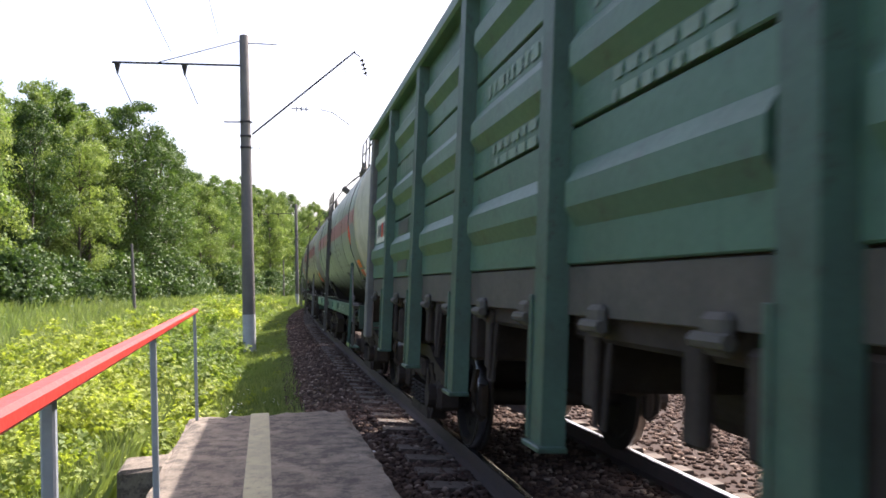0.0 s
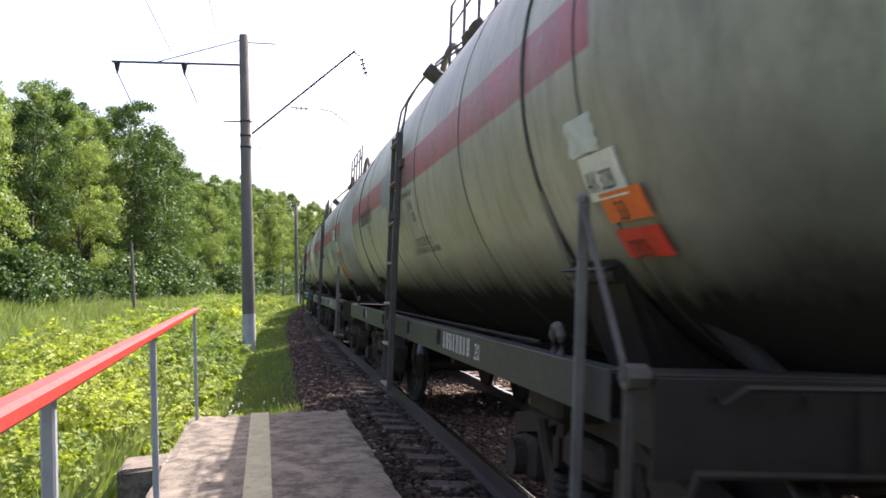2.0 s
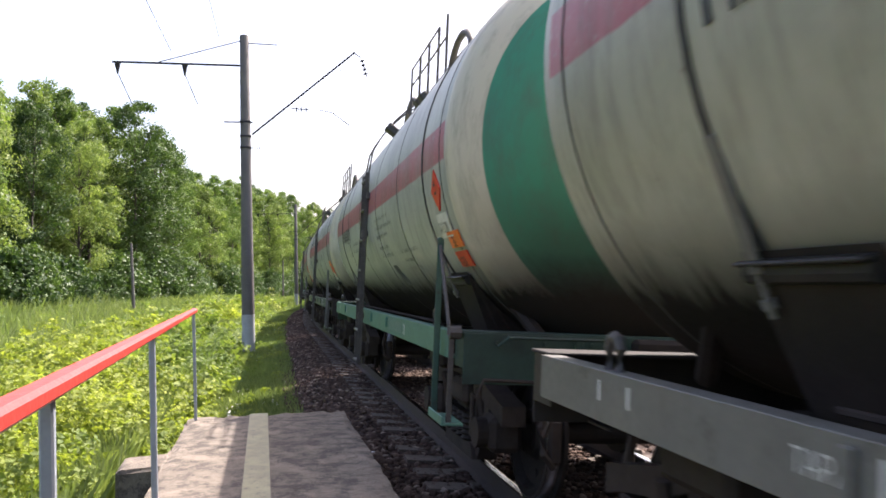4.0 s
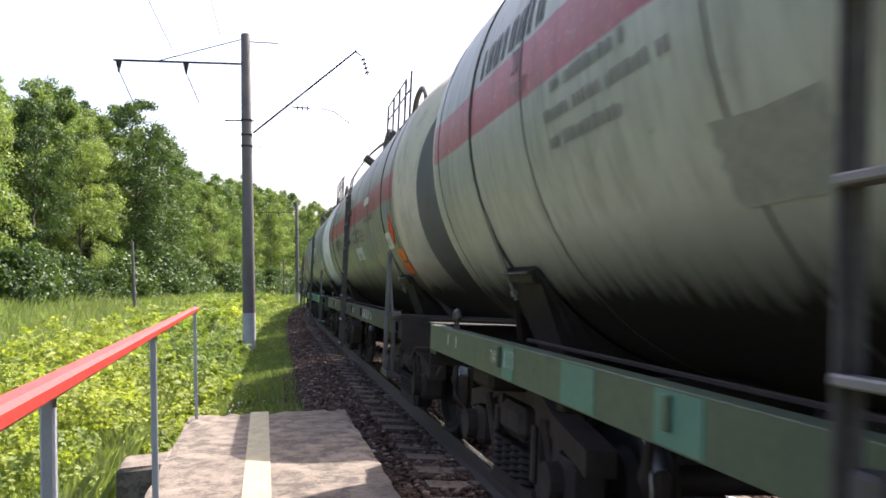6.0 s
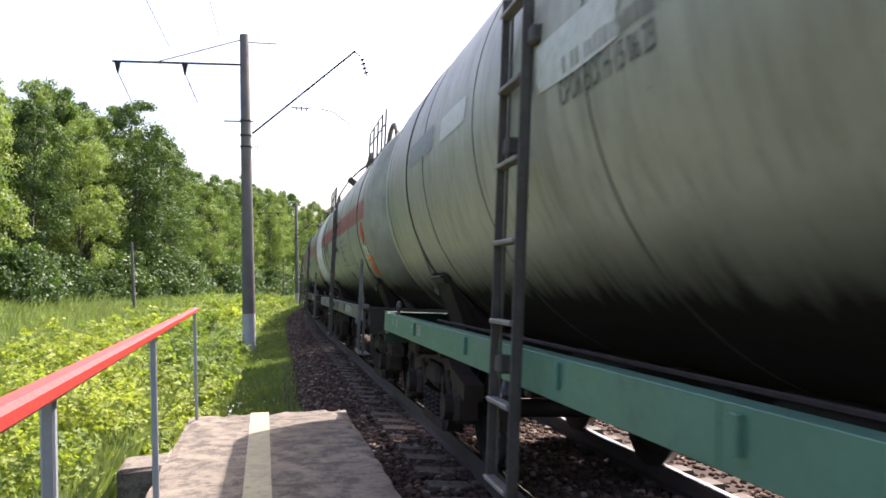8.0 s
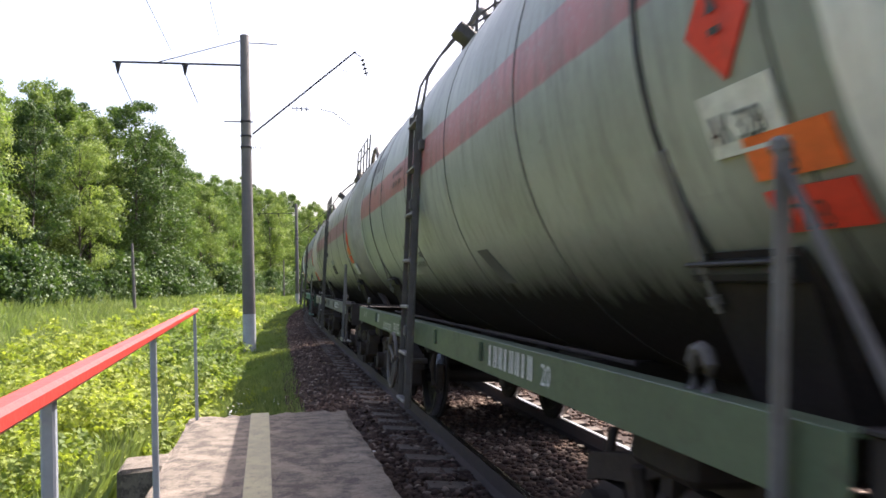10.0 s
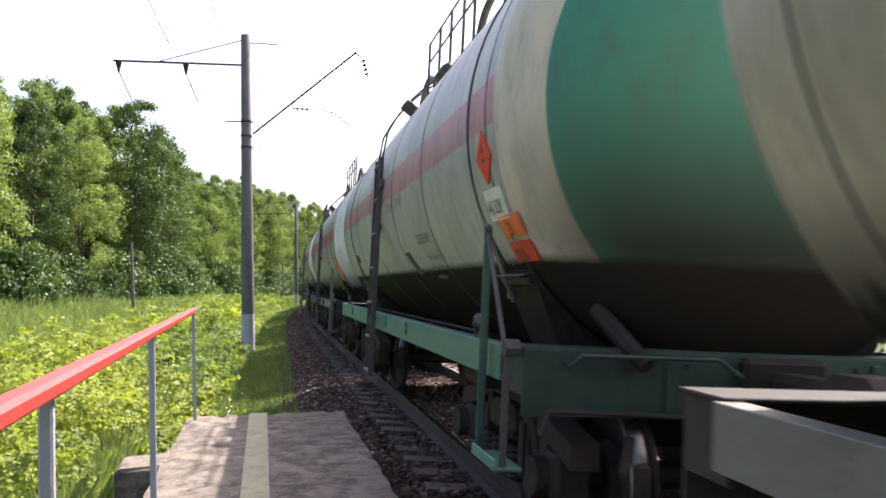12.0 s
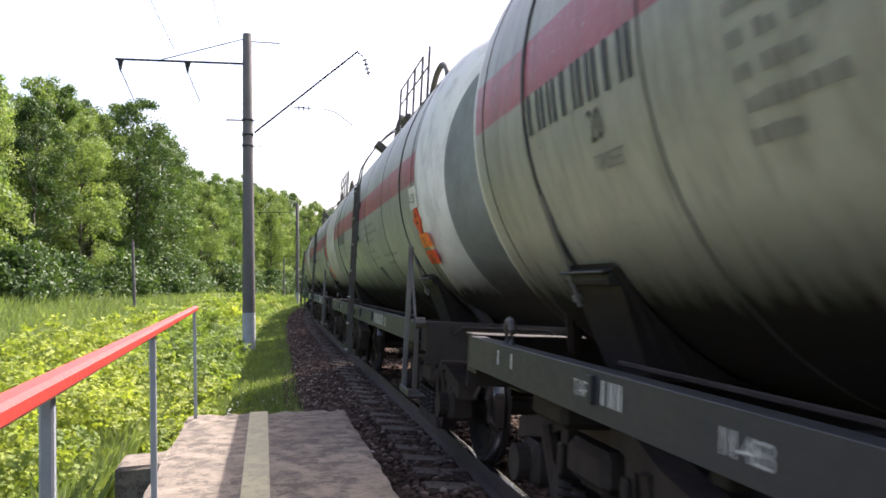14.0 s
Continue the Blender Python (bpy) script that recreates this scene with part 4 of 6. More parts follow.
WAGONS = [
    spec((0.36, 0.40, 0.33), (0.022, 0.10, 0.07), CREAM, (0.40, 0.16, 0.17), S_D, "grey-green tank wagon with dark green ends on a dull green frame", straps=(-3.98, 3.88), ladder=0.24, panel=(-1.66, 1.77, 1.15),
         placards=(("d", -4.08, 2.34), ("n", -4.45, 1.79), ("b", -4.82, 1.68)), digits=0, patches=((4.9, 1.3), (3.1, 1.9), (-0.35, 1.1)), repaints=((-4.02, 2.5, 0.8, 0.8, P_DULL, TIP),),
         writing=[("tank", "МП", 2.5, 2.07, 0.12, M_BLACK), ("tank", "МП", 2.25, 1.91, 0.12, M_BLACK), ("tank", "СРОК", 0.3, 2.3, 0.09, M_FADED), ("tank", "04 26", -1.75, 2.08, 0.14, M_PANEL)]),
    spec((0.44, 0.415, 0.32), None, None, PINK, S_K, "beige tank wagon with a faded red stripe on a dark frame", placards=(("b", -4.75, 1.95), ("n", -4.83, 1.76)), panel=None, number=(3.55, 2.5),
         repaints=((1.3, 2.72, 0.85, 0.36, P_GREY, TIP), (-4.5, 2.2, 0.3, 0.16, P_WHITE, TIP)), lines=((0.1, 2.58, ((0.9, 0.1), (1.0, 0.1), (0.8, 0.1)), 0.06), (-0.05, 1.86, ((1.2, 0.1),), 0.06)),
         writing=[("tank", "2 МПа", -0.42, 2.2, 0.095, M_PANEL), ("tank", "3 МПа", -0.5, 2.08, 0.095, M_PANEL), ("tank", "СРОК СЛЕД. ОСВ. 09", -0.4, 1.87, 0.085, M_PANEL)]),
    spec(BEIGE, TAN, None, PINK, S_Y, "cream tank wagon with tan ends on a pale grey frame", straps=(-3.9, 3.7), ladder=0.05,
         placards=(("p", -3.43, 2.52), ("b", -4.12, 2.25), ("d", -4.5, 2.12), ("n", -4.18, 1.77)), revision=1, head_soot_shade=2.4, repaints=((-2.7, 2.78, 0.4, 0.26, P_GREY, TIP), (-3.95, 2.42, 0.75, 0.75, P_DULL, TIP)),
         lines=((-2.5, 2.24, ((0.9, 0.09), (1.1, 0.09), (0.8, 0.09)), 0.07), (-0.7, 1.95, ((0.5, 0.1),), 0.05)), ink=P_BLUE),
    spec(PALE, GREEN, CREAM, PINK, S_G, "pale tank wagon with green ends and cream rings"),
    spec((0.43, 0.455, 0.39), GREEN, CREAM, PINK, S_O, "pale green tank wagon with bright green ends and cream rings", placards=(("n", -4.17, 1.95), ("d", -4.55, 1.86), ("b", -4.22, 1.745)), straps=(-4.05, 3.68), ladder=0.07, number=(3.5, 2.92), panel=(-1.3, 1.7, 1.1), head_soot_shade=2.5,
         revision=1, patches=((2.95, 0.2), (2.05, 0.36), (1.2, 0.3)), repaints=((-3.98, 2.42, 0.8, 0.75, P_DULL, TIP), (1.0, 2.0, 0.5, 0.28, P_DULL, TIP), (-1.5, 2.3, 0.55, 0.14, P_DULL, TIP), (-0.55, 1.86, 0.3, 0.1, P_DULL, TIP)),
         lines=((-1.9, 1.96, ((0.6, 0.09), (0.4, 0.09), (0.5, 0.09)), 0.05), (2.3, 2.42, ((0.9, 0.12), (1.2, 0.12), (0.8, 0.12)), 0.06))),
    spec((0.31, 0.295, 0.24), SLATE, CREAM, PINK, S_K, "dusty grey-brown tank wagon with dark ends on a dark frame", placards=(("d", -4.5, 2.12), ("b", -4.18, 2.01), ("n", -4.65, 1.77)), straps=(-3.97, 3.65), number=(3.05, 2.36), panel=None,
         repaints=((1.05, 2.42, 0.55, 0.2, P_WHITE, TIP), (-0.55, 2.07, 0.85, 0.2, P_WHITE, TIP), (-2.65, 2.2, 0.45, 0.3, P_DULL, TIP), (-1.75, 2.06, 0.55, 0.2, P_GREY, TIP), (-2.2, 2.66, 0.55, 0.09, P_WHITE, TIP), (-4.05, 2.44, 0.45, 0.26, P_GREY, TIP)),
         lines=((-0.35, 2.34, ((1.1, 0.12), (0.9, 0.12)), 0.075), (-1.4, 2.3, ((0.4, 0.07), (0.5, 0.07), (0.4, 0.07)), 0.045), (1.9, 2.3, ((0.6, 0.1), (0.7, 0.1), (0.5, 0.1)), 0.06), (-2.0, 2.42, ((1.2, 0.1),), 0.075)), ink=M_PANEL,
         writing=[("sill", "АВТОРЕЖИМ", -0.5, SILL_Z - 0.115, 0.08, M_WHITE), ("tank", "Г. МОСКВА", -0.66, 1.88, 0.12, M_PANEL)]),
    spec(GREYGREEN, (0.03, 0.125, 0.085), (0.7, 0.7, 0.6), None, S_G, "plain grey-green tank wagon with green ends on a turquoise frame", placards=(("b", -3.68, 2.03), ("d", -3.7, 1.84)), straps=(-4.02, 3.45), ladder=-0.08, digits=0, sill_number=0, panel=None,
         patches=((-1.65, 0.2),), repaints=((3.3, 2.75, 1.1, 0.2, P_GREY, TIP), (-0.35, 2.6, 0.9, 0.22, P_WHITE, TIP), (1.9, 2.72, 0.8, 0.16, P_WHITE, TIP)), lines=((-0.6, 2.46, ((1.1, 0.12),), 0.07),),
         writing=[("tank", "СРОК ВОГН 15 06 23", -0.62, 2.27, 0.115, M_PANEL)]),
    spec(BEIGE, None, None, PINK, S_Y, "beige tank wagon with a faded red stripe"),
    spec((0.385, 0.41, 0.335), SLATE, (0.72, 0.71, 0.63), (0.40, 0.14, 0.13), S_O, "grey-green tank wagon with a white ring and dark end", wheel=1, number=(4.0, 3.06), repaints=((1.9, 1.72, 0.55, 0.1, P_DULL, TIP),),
         lines=((1.75, 1.93, ((0.5, 0.1), (0.9, 0.1), (0.8, 0.1)), 0.06), (1.7, 2.66, ((0.7, 0.1), (0.6, 0.1)), 0.06)), ink=M_PANEL, ladder=0.2,
         writing=[("sill", "ПРОБЕГ", 1.6, SILL_Z - 0.165, 0.125, M_WHITE), ("sill", "08.02.2022-2025", 2.37, SILL_Z - 0.165, 0.1, M_WHITE), ("tank", "+9", 2.6, 2.52, 0.15, M_BLACK)], revision=1),
    spec((0.44, 0.42, 0.325), (0.42, 0.40, 0.31), None, (0.36, 0.16, 0.16), S_Y, "beige tank wagon with a worn stripe on a grey frame", straps=(-4.2, 3.62), ladder=0.15, number=(3.68, 2.48), panel=None,
         placards=(("d", -4.72, 2.28), ("n", -4.66, 2.03), ("b", -4.86, 1.79)), wheel=1, holders=((-0.3, 1.95, 0.38, 0.2),), patches=(),
         repaints=((-0.15, 2.05, 0.7, 0.09, P_GREY, TIP),), lines=((2.1, 2.22, ((0.4, 0.1), (0.8, 0.1), (0.7, 0.1)), 0.06),)),
    spec((0.44, 0.46, 0.40), GREEN, CREAM, (0.40, 0.19, 0.2), S_G, "pale tank wagon with green ends and a tar-black belly", oil_shade=1.66, soft=0.05, head_soot_shade=2.55, placards=(("d", -4.63, 2.28), ("b", -4.66, 2.0), ("n", -4.78, 1.8)), straps=(-4.28, 3.55), panel=(-0.98, 1.86, 0.75), digits=0, sill_number=0,
         holders=((3.42, 1.99, 0.24, 0.12),), writing=[("tank", "С ГОРКИ НЕ СПУСКАТЬ", -0.42, 2.3, 0.118, P_RED), ("tank", "СОБСТВЕННИК", -1.85, 1.9, 0.1, M_PANEL), ("tank", "20", 2.9, 2.32, 0.15, M_PANEL)], lines=((-1.95, 1.8, ((0.7, 0.1), (0.6, 0.1), (0.4, 0.1)), 0.05), (3.3, 2.46, ((0.5, 0.1), (0.4, 0.1)), 0.06))),
    spec((0.42, 0.42, 0.34), TEAL, (0.66, 0.65, 0.57), PINK, S_K, "grey-green tank wagon with pale teal ends on a black frame", placards=(("n", -4.48, 1.99), ("n", -4.79, 1.76)), wheel=1, revision=1, straps=(-3.97, 3.9), ladder=-0.64, number=(3.86, 2.43), panel=None,
         repaints=((-1.0, 2.46, 0.45, 0.2, P_DULL, TIP), (0.85, 1.9, 0.22, 0.11, P_RED, "faded red label"), (-1.95, 1.9, 0.8, 0.12, P_DULL, TIP)),
         writing=[("sill", "АВТОРЕЖИМ", -3.28, SILL_Z - 0.135, 0.115, M_WHITE), ("tank", "СОБСТВЕННИК", -2.35, 2.42, 0.1, M_FADED), ("sill", "М-483", 2.11, SILL_Z - 0.13, 0.1, M_WHITE), ("tank", "ВОГН 12.20", -1.0, 2.2, 0.1, M_PANEL), ("tank", "РЕГ", -1.2, 2.06, 0.1, M_PANEL)], sill_card=1, big_panel=1,
         lines=((-2.05, 2.42, ((0.9, 0.11), (1.1, 0.11), (0.8, 0.11), (1.0, 0.11)), 0.07), (2.2, 2.3, ((0.5, 0.09), (0.5, 0.09), (0.4, 0.09), (0.5, 0.09), (0.3, 0.09)), 0.05))),
    spec(GREYGREEN, (0.2, 0.22, 0.2), (0.75, 0.74, 0.67), PINK, S_K, "grey-green tank wagon with dark grey ends and white rings", placards=(("b", -4.75, 2.3), ("d", -4.78, 2.1), ("n", -4.85, 1.85))),
    spec(BEIGE, None, CREAM, PINK, S_Y, "cream tank wagon with a red stripe"),
]


M_GOND_INK = plain("worn_pale_stencil", (0.17, 0.25, 0.195), 0.6)


# ---- the gondola wagon that leads the tanks
def m_gond_end(e):
    def build():
        bm = bmesh.new()
        box(bm, (0, e * 6.1, 2.45), (2.86, 0.08, 1.98), 0.01)
        for z in (1.9, 2.35, 2.8, 3.15):
            box(bm, (0, e * 6.16, z), (2.8, 0.09, 0.14), 0.03)
        return bm
    return build


def m_gond_panel():
    """One pressed panel with a raised rib, between two posts."""
    bm = bmesh.new()
    z = 0.0
    prism(bm, [(z - 0.13, 0.0), (z - 0.05, 0.05), (z + 0.05, 0.05), (z + 0.13, 0.0)], 1.38, lambda a, b, d: Vector((-1.474 - b, -0.69 + d, a)))
    return bm


def m_gond_foot():
    bm = bmesh.new()
    box(bm, (-1.455, 0, 1.49), (0.02, 1.6, 0.2), 0.004)
    for d in (-0.42, 0.42):
        box(bm, (-1.48, d, 1.38), (0.05, 0.14, 0.12), 0.02)
        rod(bm, (-1.5, d - 0.09, 1.36), (-1.5, d + 0.09, 1.36), 0.025, 8)
    return bm


def m_gond_post():
    bm = bmesh.new()
    prism(bm, [(-0.095, 0), (-0.075, 0.1), (0.075, 0.1), (0.095, 0)], 1.9, lambda a, b, d: Vector((-1.46 - b, a, 1.5 + d)))
    return bm


def m_gond_post_foot():
    bm = bmesh.new()
    prism(bm, [(-0.095, 0), (-0.075, 0.1), (0.075, 0.1), (0.095, 0)], 0.66, lambda a, b, d: Vector((-1.46 - b, a, 0.84 + d)))
    box(bm, (-1.565, 0.09, 1.16), (0.012, 0.03, 0.62), 0.003)
    box(bm, (-1.52, 0, 0.83), (0.13, 0.22, 0.025), 0.005)
    return bm


def m_gond_corner():
    bm = bmesh.new()
    box(bm, (-1.5, 0, 2.15), (0.1, 0.16, 2.6), 0.02)
    return bm


def m_gond_frame():
    bm = bmesh.new()
    box(bm, (0, 0, 1.12), (0.45, 13.0, 0.4), 0.02)
    for u in (-4.33, 4.33):
        box(bm, (0, u, 1.1), (2.8, 0.5, 0.36), 0.03)
    for e in (-1, 1):
        box(bm, (0, e * 6.3, 1.22), (3.0, 0.14, 0.36), 0.02)
    for u in (-2.3, -0.78, 0.78, 2.3):
        box(bm, (0, u, 1.2), (2.9, 0.14, 0.3), 0.02)
    for s in (-1, 1):
        for u in np.arange(-4.65, 4.7, 1.55):
            box(bm, (s * 1.36, u, 1.36), (0.12, 1.3, 0.14), 0.02)
            for d in (-0.4, 0.4):
                box(bm, (s * 1.42, u + d, 1.2), (0.05, 0.12, 0.34), 0.015)
            pipe(bm, [(s * 1.45, u + 0.18, 1.3), (s * 1.46, u + 0.2, 0.98), (s * 1.46, u + 0.28, 0.98), (s * 1.45, u + 0.3, 1.3)], 0.014, 6)
    rod(bm, (-0.4, -1.2, 1.0), (-0.4, -0.5, 1.0), 0.18, 18)
    rod(bm, (-0.4, 0.6, 1.0), (-0.4, 1.6, 1.0), 0.15, 18)
    for e in (-1, 1):
        box(bm, (0, e * 6.55, 1.05), (0.22, 0.5, 0.26), 0.04)
        box(bm, (0.06, e * 6.8, 1.05), (0.36, 0.3, 0.34), 0.07)
    return bm


def gondola():
    car = thing("gondola_wagon", "green ribbed steel open freight wagon, dusty along its foot", "rail wagon", "wagons of the freight train")
    for s in (-1, 1):
        for k, (z0, z1) in enumerate(((1.6, 2.168), (2.188, 2.762), (2.782, 3.4))):
            put("wall_sheet", f"gond_sheet{s}{k}", m_box((s * 1.45, 0, (z0 + z1) / 2), (0.05, 12.2, z1 - z0), 0.006), M_GOND, car)
        put("top_chord", f"gond_chord{s}", m_box((s * 1.49, 0, 3.44), (0.17, 12.36, 0.12), 0.02), M_GOND, car)
        put("backing", f"gond_back{s}", m_box((s * 1.43, 0, 2.45), (0.02, 12.2, 1.9), 0.003), M_FOOT, car)
        put("end_wall", f"gond_end{s}", m_gond_end(s), M_GOND, car)
        put("end_chord", f"gond_end_chord{s}", m_box((0, s * 6.14, 3.44), (2.8, 0.14, 0.12), 0.02), M_GOND, car)
    put("deck", "gond_deck", m_box((0, 0, 1.44), (2.84, 12.1, 0.06), 0.005), M_FOOT, car)
    put("underframe", "gond_frame", m_gond_frame, M_FOOT, car, "dusty grey-brown underframe with hatch hinges")
    turn = pose(0, 0, 0, 0, 0, 180)
    for u in (-4.325, -2.595, -0.865, 0.865, 2.595, 4.325):
        for side in (Matrix(), turn):
            put("post", "gond_post", m_gond_post, M_POST_G, car, at=side @ pose(0, u, 0))
            put("post_foot", "gond_post_foot", m_gond_post_foot, M_POST_G, car, "sooty lower end of a post", at=side @ pose(0, u, 0))
    for u in (-6.08, 6.08):
        for side in (Matrix(), turn):
            put("corner_post", "gond_corner", m_gond_corner, M_POSTS, car, at=side @ pose(0, u, 0))
    for u in (-5.19, -3.46, -1.73, 0.0, 1.73, 3.46, 5.19):
        for side in (Matrix(), turn):
            for z in (1.88, 2.46, 3.06):
                put("panel_rib", "gond_panel", m_gond_panel, M_GOND, car, at=side @ pose(0, u, z))
            put("foot_panel", "gond_foot", m_gond_foot, M_GOND_D, car, "dusty lower wall panel with a hatch hinge", at=side @ pose(0, u, 0))
    wheels = []
    for u in (-4.33, 4.33):
        add_bogie(car, u, wheels)
    # faded stencils and a company panel drawn as plain shapes
    rng = random.Random(5)

    def flat(name, rects, material, x=-1.482):
        bm = bmesh.new()
        for y0, y1, z0, z1 in rects:
            bm.faces.new([bm.verts.new((x, y, z)) for y, z in ((y1, z0), (y0, z0), (y0, z1), (y1, z1))])
        tagged(part(name, bm, material, car), kind="stuff")

    def lines(u0, u1, z0, rows, h=0.07):
        out = []
        for k in range(rows):
            y = u0
            while y < u1:
                w = rng.uniform(0.05, 0.14)
                out.append((y, min(y + w, u1), z0 - k * h * 1.7, z0 - k * h * 1.7 + h))
                y += w + 0.04
        return out
    flat("stencil", lines(-2.3, -1.2, 2.62, 1, 0.1) + lines(-2.2, -1.4, 2.27, 2, 0.05), M_GOND_INK)
    flat("stencil", lines(-0.6, 0.5, 2.62, 1, 0.08) + lines(-0.5, 0.3, 2.27, 2, 0.05), M_GOND_INK)
    flat("stencil", lines(2.9, 3.9, 2.62, 1, 0.14), M_GOND_INK)
    flat("dark_patch", [(3.3, 3.9, 1.64, 1.76), (3.3, 3.9, 2.02, 2.15)], M_PANEL)
    flat("company_panel", [(4.6, 5.75, 2.025, 2.31)], M_BOARD, -1.481)
    flat("company_mark", [(5.54 - 0.12 * k, 5.54 - 0.12 * k + 0.075, 2.09, 2.24) for k in range(8) if k != 3], plain("mark_grey", (0.1, 0.1, 0.12)), -1.4845)
    flat("company_mark", [(5.15, 5.28, 2.08, 2.25)], M_RED, -1.4845)
    pts, faces = letters("20", 0.17)
    me = bpy.data.meshes.new("stencil")
    me.from_pydata([(-1.483, 3.42 - p[0] * 0.8, 2.22 + p[1]) for p in pts], [], faces)
    tagged(part("stencil", me, M_GOND_INK, car), kind="stuff")
    return car, wheels


SLACK = {0: 0.08, 1: -0.05, 9: -0.15, 11: 0.04}  # play in the couplers
TRAIN = []
# the second gondola runs ahead out of view, added for its shadow
for k in range(2):
    car, wheels = gondola()
    TRAIN.append((car, 17.652 - 12.97 - 13.92 * k, wheels))
for k in range(19):
    car, wheels = tank_car(WAGONS[k % len(WAGONS)], 100 + k)
    TRAIN.append((car, 17.652 + 12.02 * k + SLACK.get(k, 0.0), wheels))

# ---------------------------------------------------------------- track
M_RAILSIDE = worn("rail_rust", (0.085, 0.06, 0.05), (0.06, 0.05, 0.045), 4, 0.75, 0.0, 60, 0.4)
M_RAILTOP = plain("rail_head", (0.55, 0.54, 0.53), 0.22, 1.0)
M_SLEEPER = worn("sleeper_concrete", (0.125, 0.1, 0.078), (0.07, 0.055, 0.043), 6, 0.85, 0.0, 45, 0.5, dirt=(0.055, 0.048, 0.042))
M_STONE = worn("ballast_stone", (0.30, 0.26, 0.235), (0.20, 0.175, 0.165), 2.0, 0.9, 0.0, 60, 0.5)
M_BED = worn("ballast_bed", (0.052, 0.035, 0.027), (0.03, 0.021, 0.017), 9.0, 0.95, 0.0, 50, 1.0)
M_YELLOW = worn("worn_yellow_line", (0.36, 0.335, 0.205), (0.25, 0.235, 0.165), 5.0, 0.8, 0.0, 50, 0.4, dirt=(0.15, 0.13, 0.105))
M_POST = worn("grey_post_paint", (0.33, 0.36, 0.40), (0.25, 0.27, 0.30), 3, 0.5, 0.0, 40, 0.2)
M_HAND = worn("red_rail_paint", (0.62, 0.06, 0.045), (0.50, 0.05, 0.04), 3, 0.4, 0.0, 40, 0.25)
M_POLE = worn("pole_concrete", (0.15, 0.138, 0.132), (0.11, 0.10, 0.095), 2, 0.85, 0.0, 40, 0.5, dirt=(0.17, 0.16, 0.15))
M_POLE_W = worn("pole_whitewash", (0.44, 0.46, 0.48), (0.34, 0.35, 0.36), 4, 0.85, 0.0, 40, 0.4)
M_WIRE = plain("weathered_iron", (0.03, 0.027, 0.032), 0.9, 0.0)
M_GROUND = worn("meadow_soil", (0.085, 0.12, 0.035), (0.12, 0.15, 0.05), 0.8, 0.95, 0.0, 8, 0.8)


def old_concrete(name, base, pale, dark):
    """Cast concrete: pale scuffs, grit, dark damp stains and pits."""
    m, nt, b = nodes_of(name)
    co = nt.nodes.new("ShaderNodeTexCoord").outputs["Object"]
    big, mid = noise_of(nt, co, 1.4, 7, 0.7), noise_of(nt, co, 6.0, 8, 0.75)
    grit, pits = noise_of(nt, co, 55, 5, 0.8), noise_of(nt, co, 22, 6, 0.8)
    col = mix(nt, step(nt, big, 0.35, 0.65), base, pale)
    col = mix(nt, calc(nt, "MULTIPLY", step(nt, mid, 0.46, 0.58), 0.8), col, dark)
    blotch = noise_of(nt, co, 3.2, 9, 0.72, (1.0, 0.6, 1.0))
    col = mix(nt, calc(nt, "MULTIPLY", step(nt, blotch, 0.5, 0.66), 0.5), col, dark)
    col = mix(nt, calc(nt, "MULTIPLY", step(nt, grit, 0.55, 0.68), 0.6), col, tuple(c * 1.6 for c in pale))
    col = mix(nt, step(nt, pits, 0.6, 0.68), col, tuple(c * 0.55 for c in dark))
    nt.links.new(col, b.inputs["Base Color"])
    b.inputs["Roughness"].default_value = 0.9
    bump(nt, b, calc(nt, "MULTIPLY_ADD", pits, -1.2, calc(nt, "MULTIPLY", grit, 0.8)), 0.8, 0.01)
    return m


M_CONC = old_concrete("platform_concrete", (0.14, 0.115, 0.088), (0.26, 0.217, 0.166), (0.045, 0.037, 0.029))


def ground_z(x, y, w):
    """The ground's height; w is the distance to the right of the track."""
    a = abs(w)
    z = -0.43 - 0.22 * min(max((a - 2.2) / 1.5, 0), 1) if w < 0 else -1.35 + 0.3 * min(max((a - 10) / 8.0, 0), 1)
    if abs(w) < 1.9:
        return -0.6
    if w < -4:
        z -= 0.25 * min(1, (-w - 4) / 8) - 0.5 * min(1, max(0, -w - 14) / 25)
    return z + 0.05 * noise.noise(Vector((x * 0.3, y * 0.3, 0)))


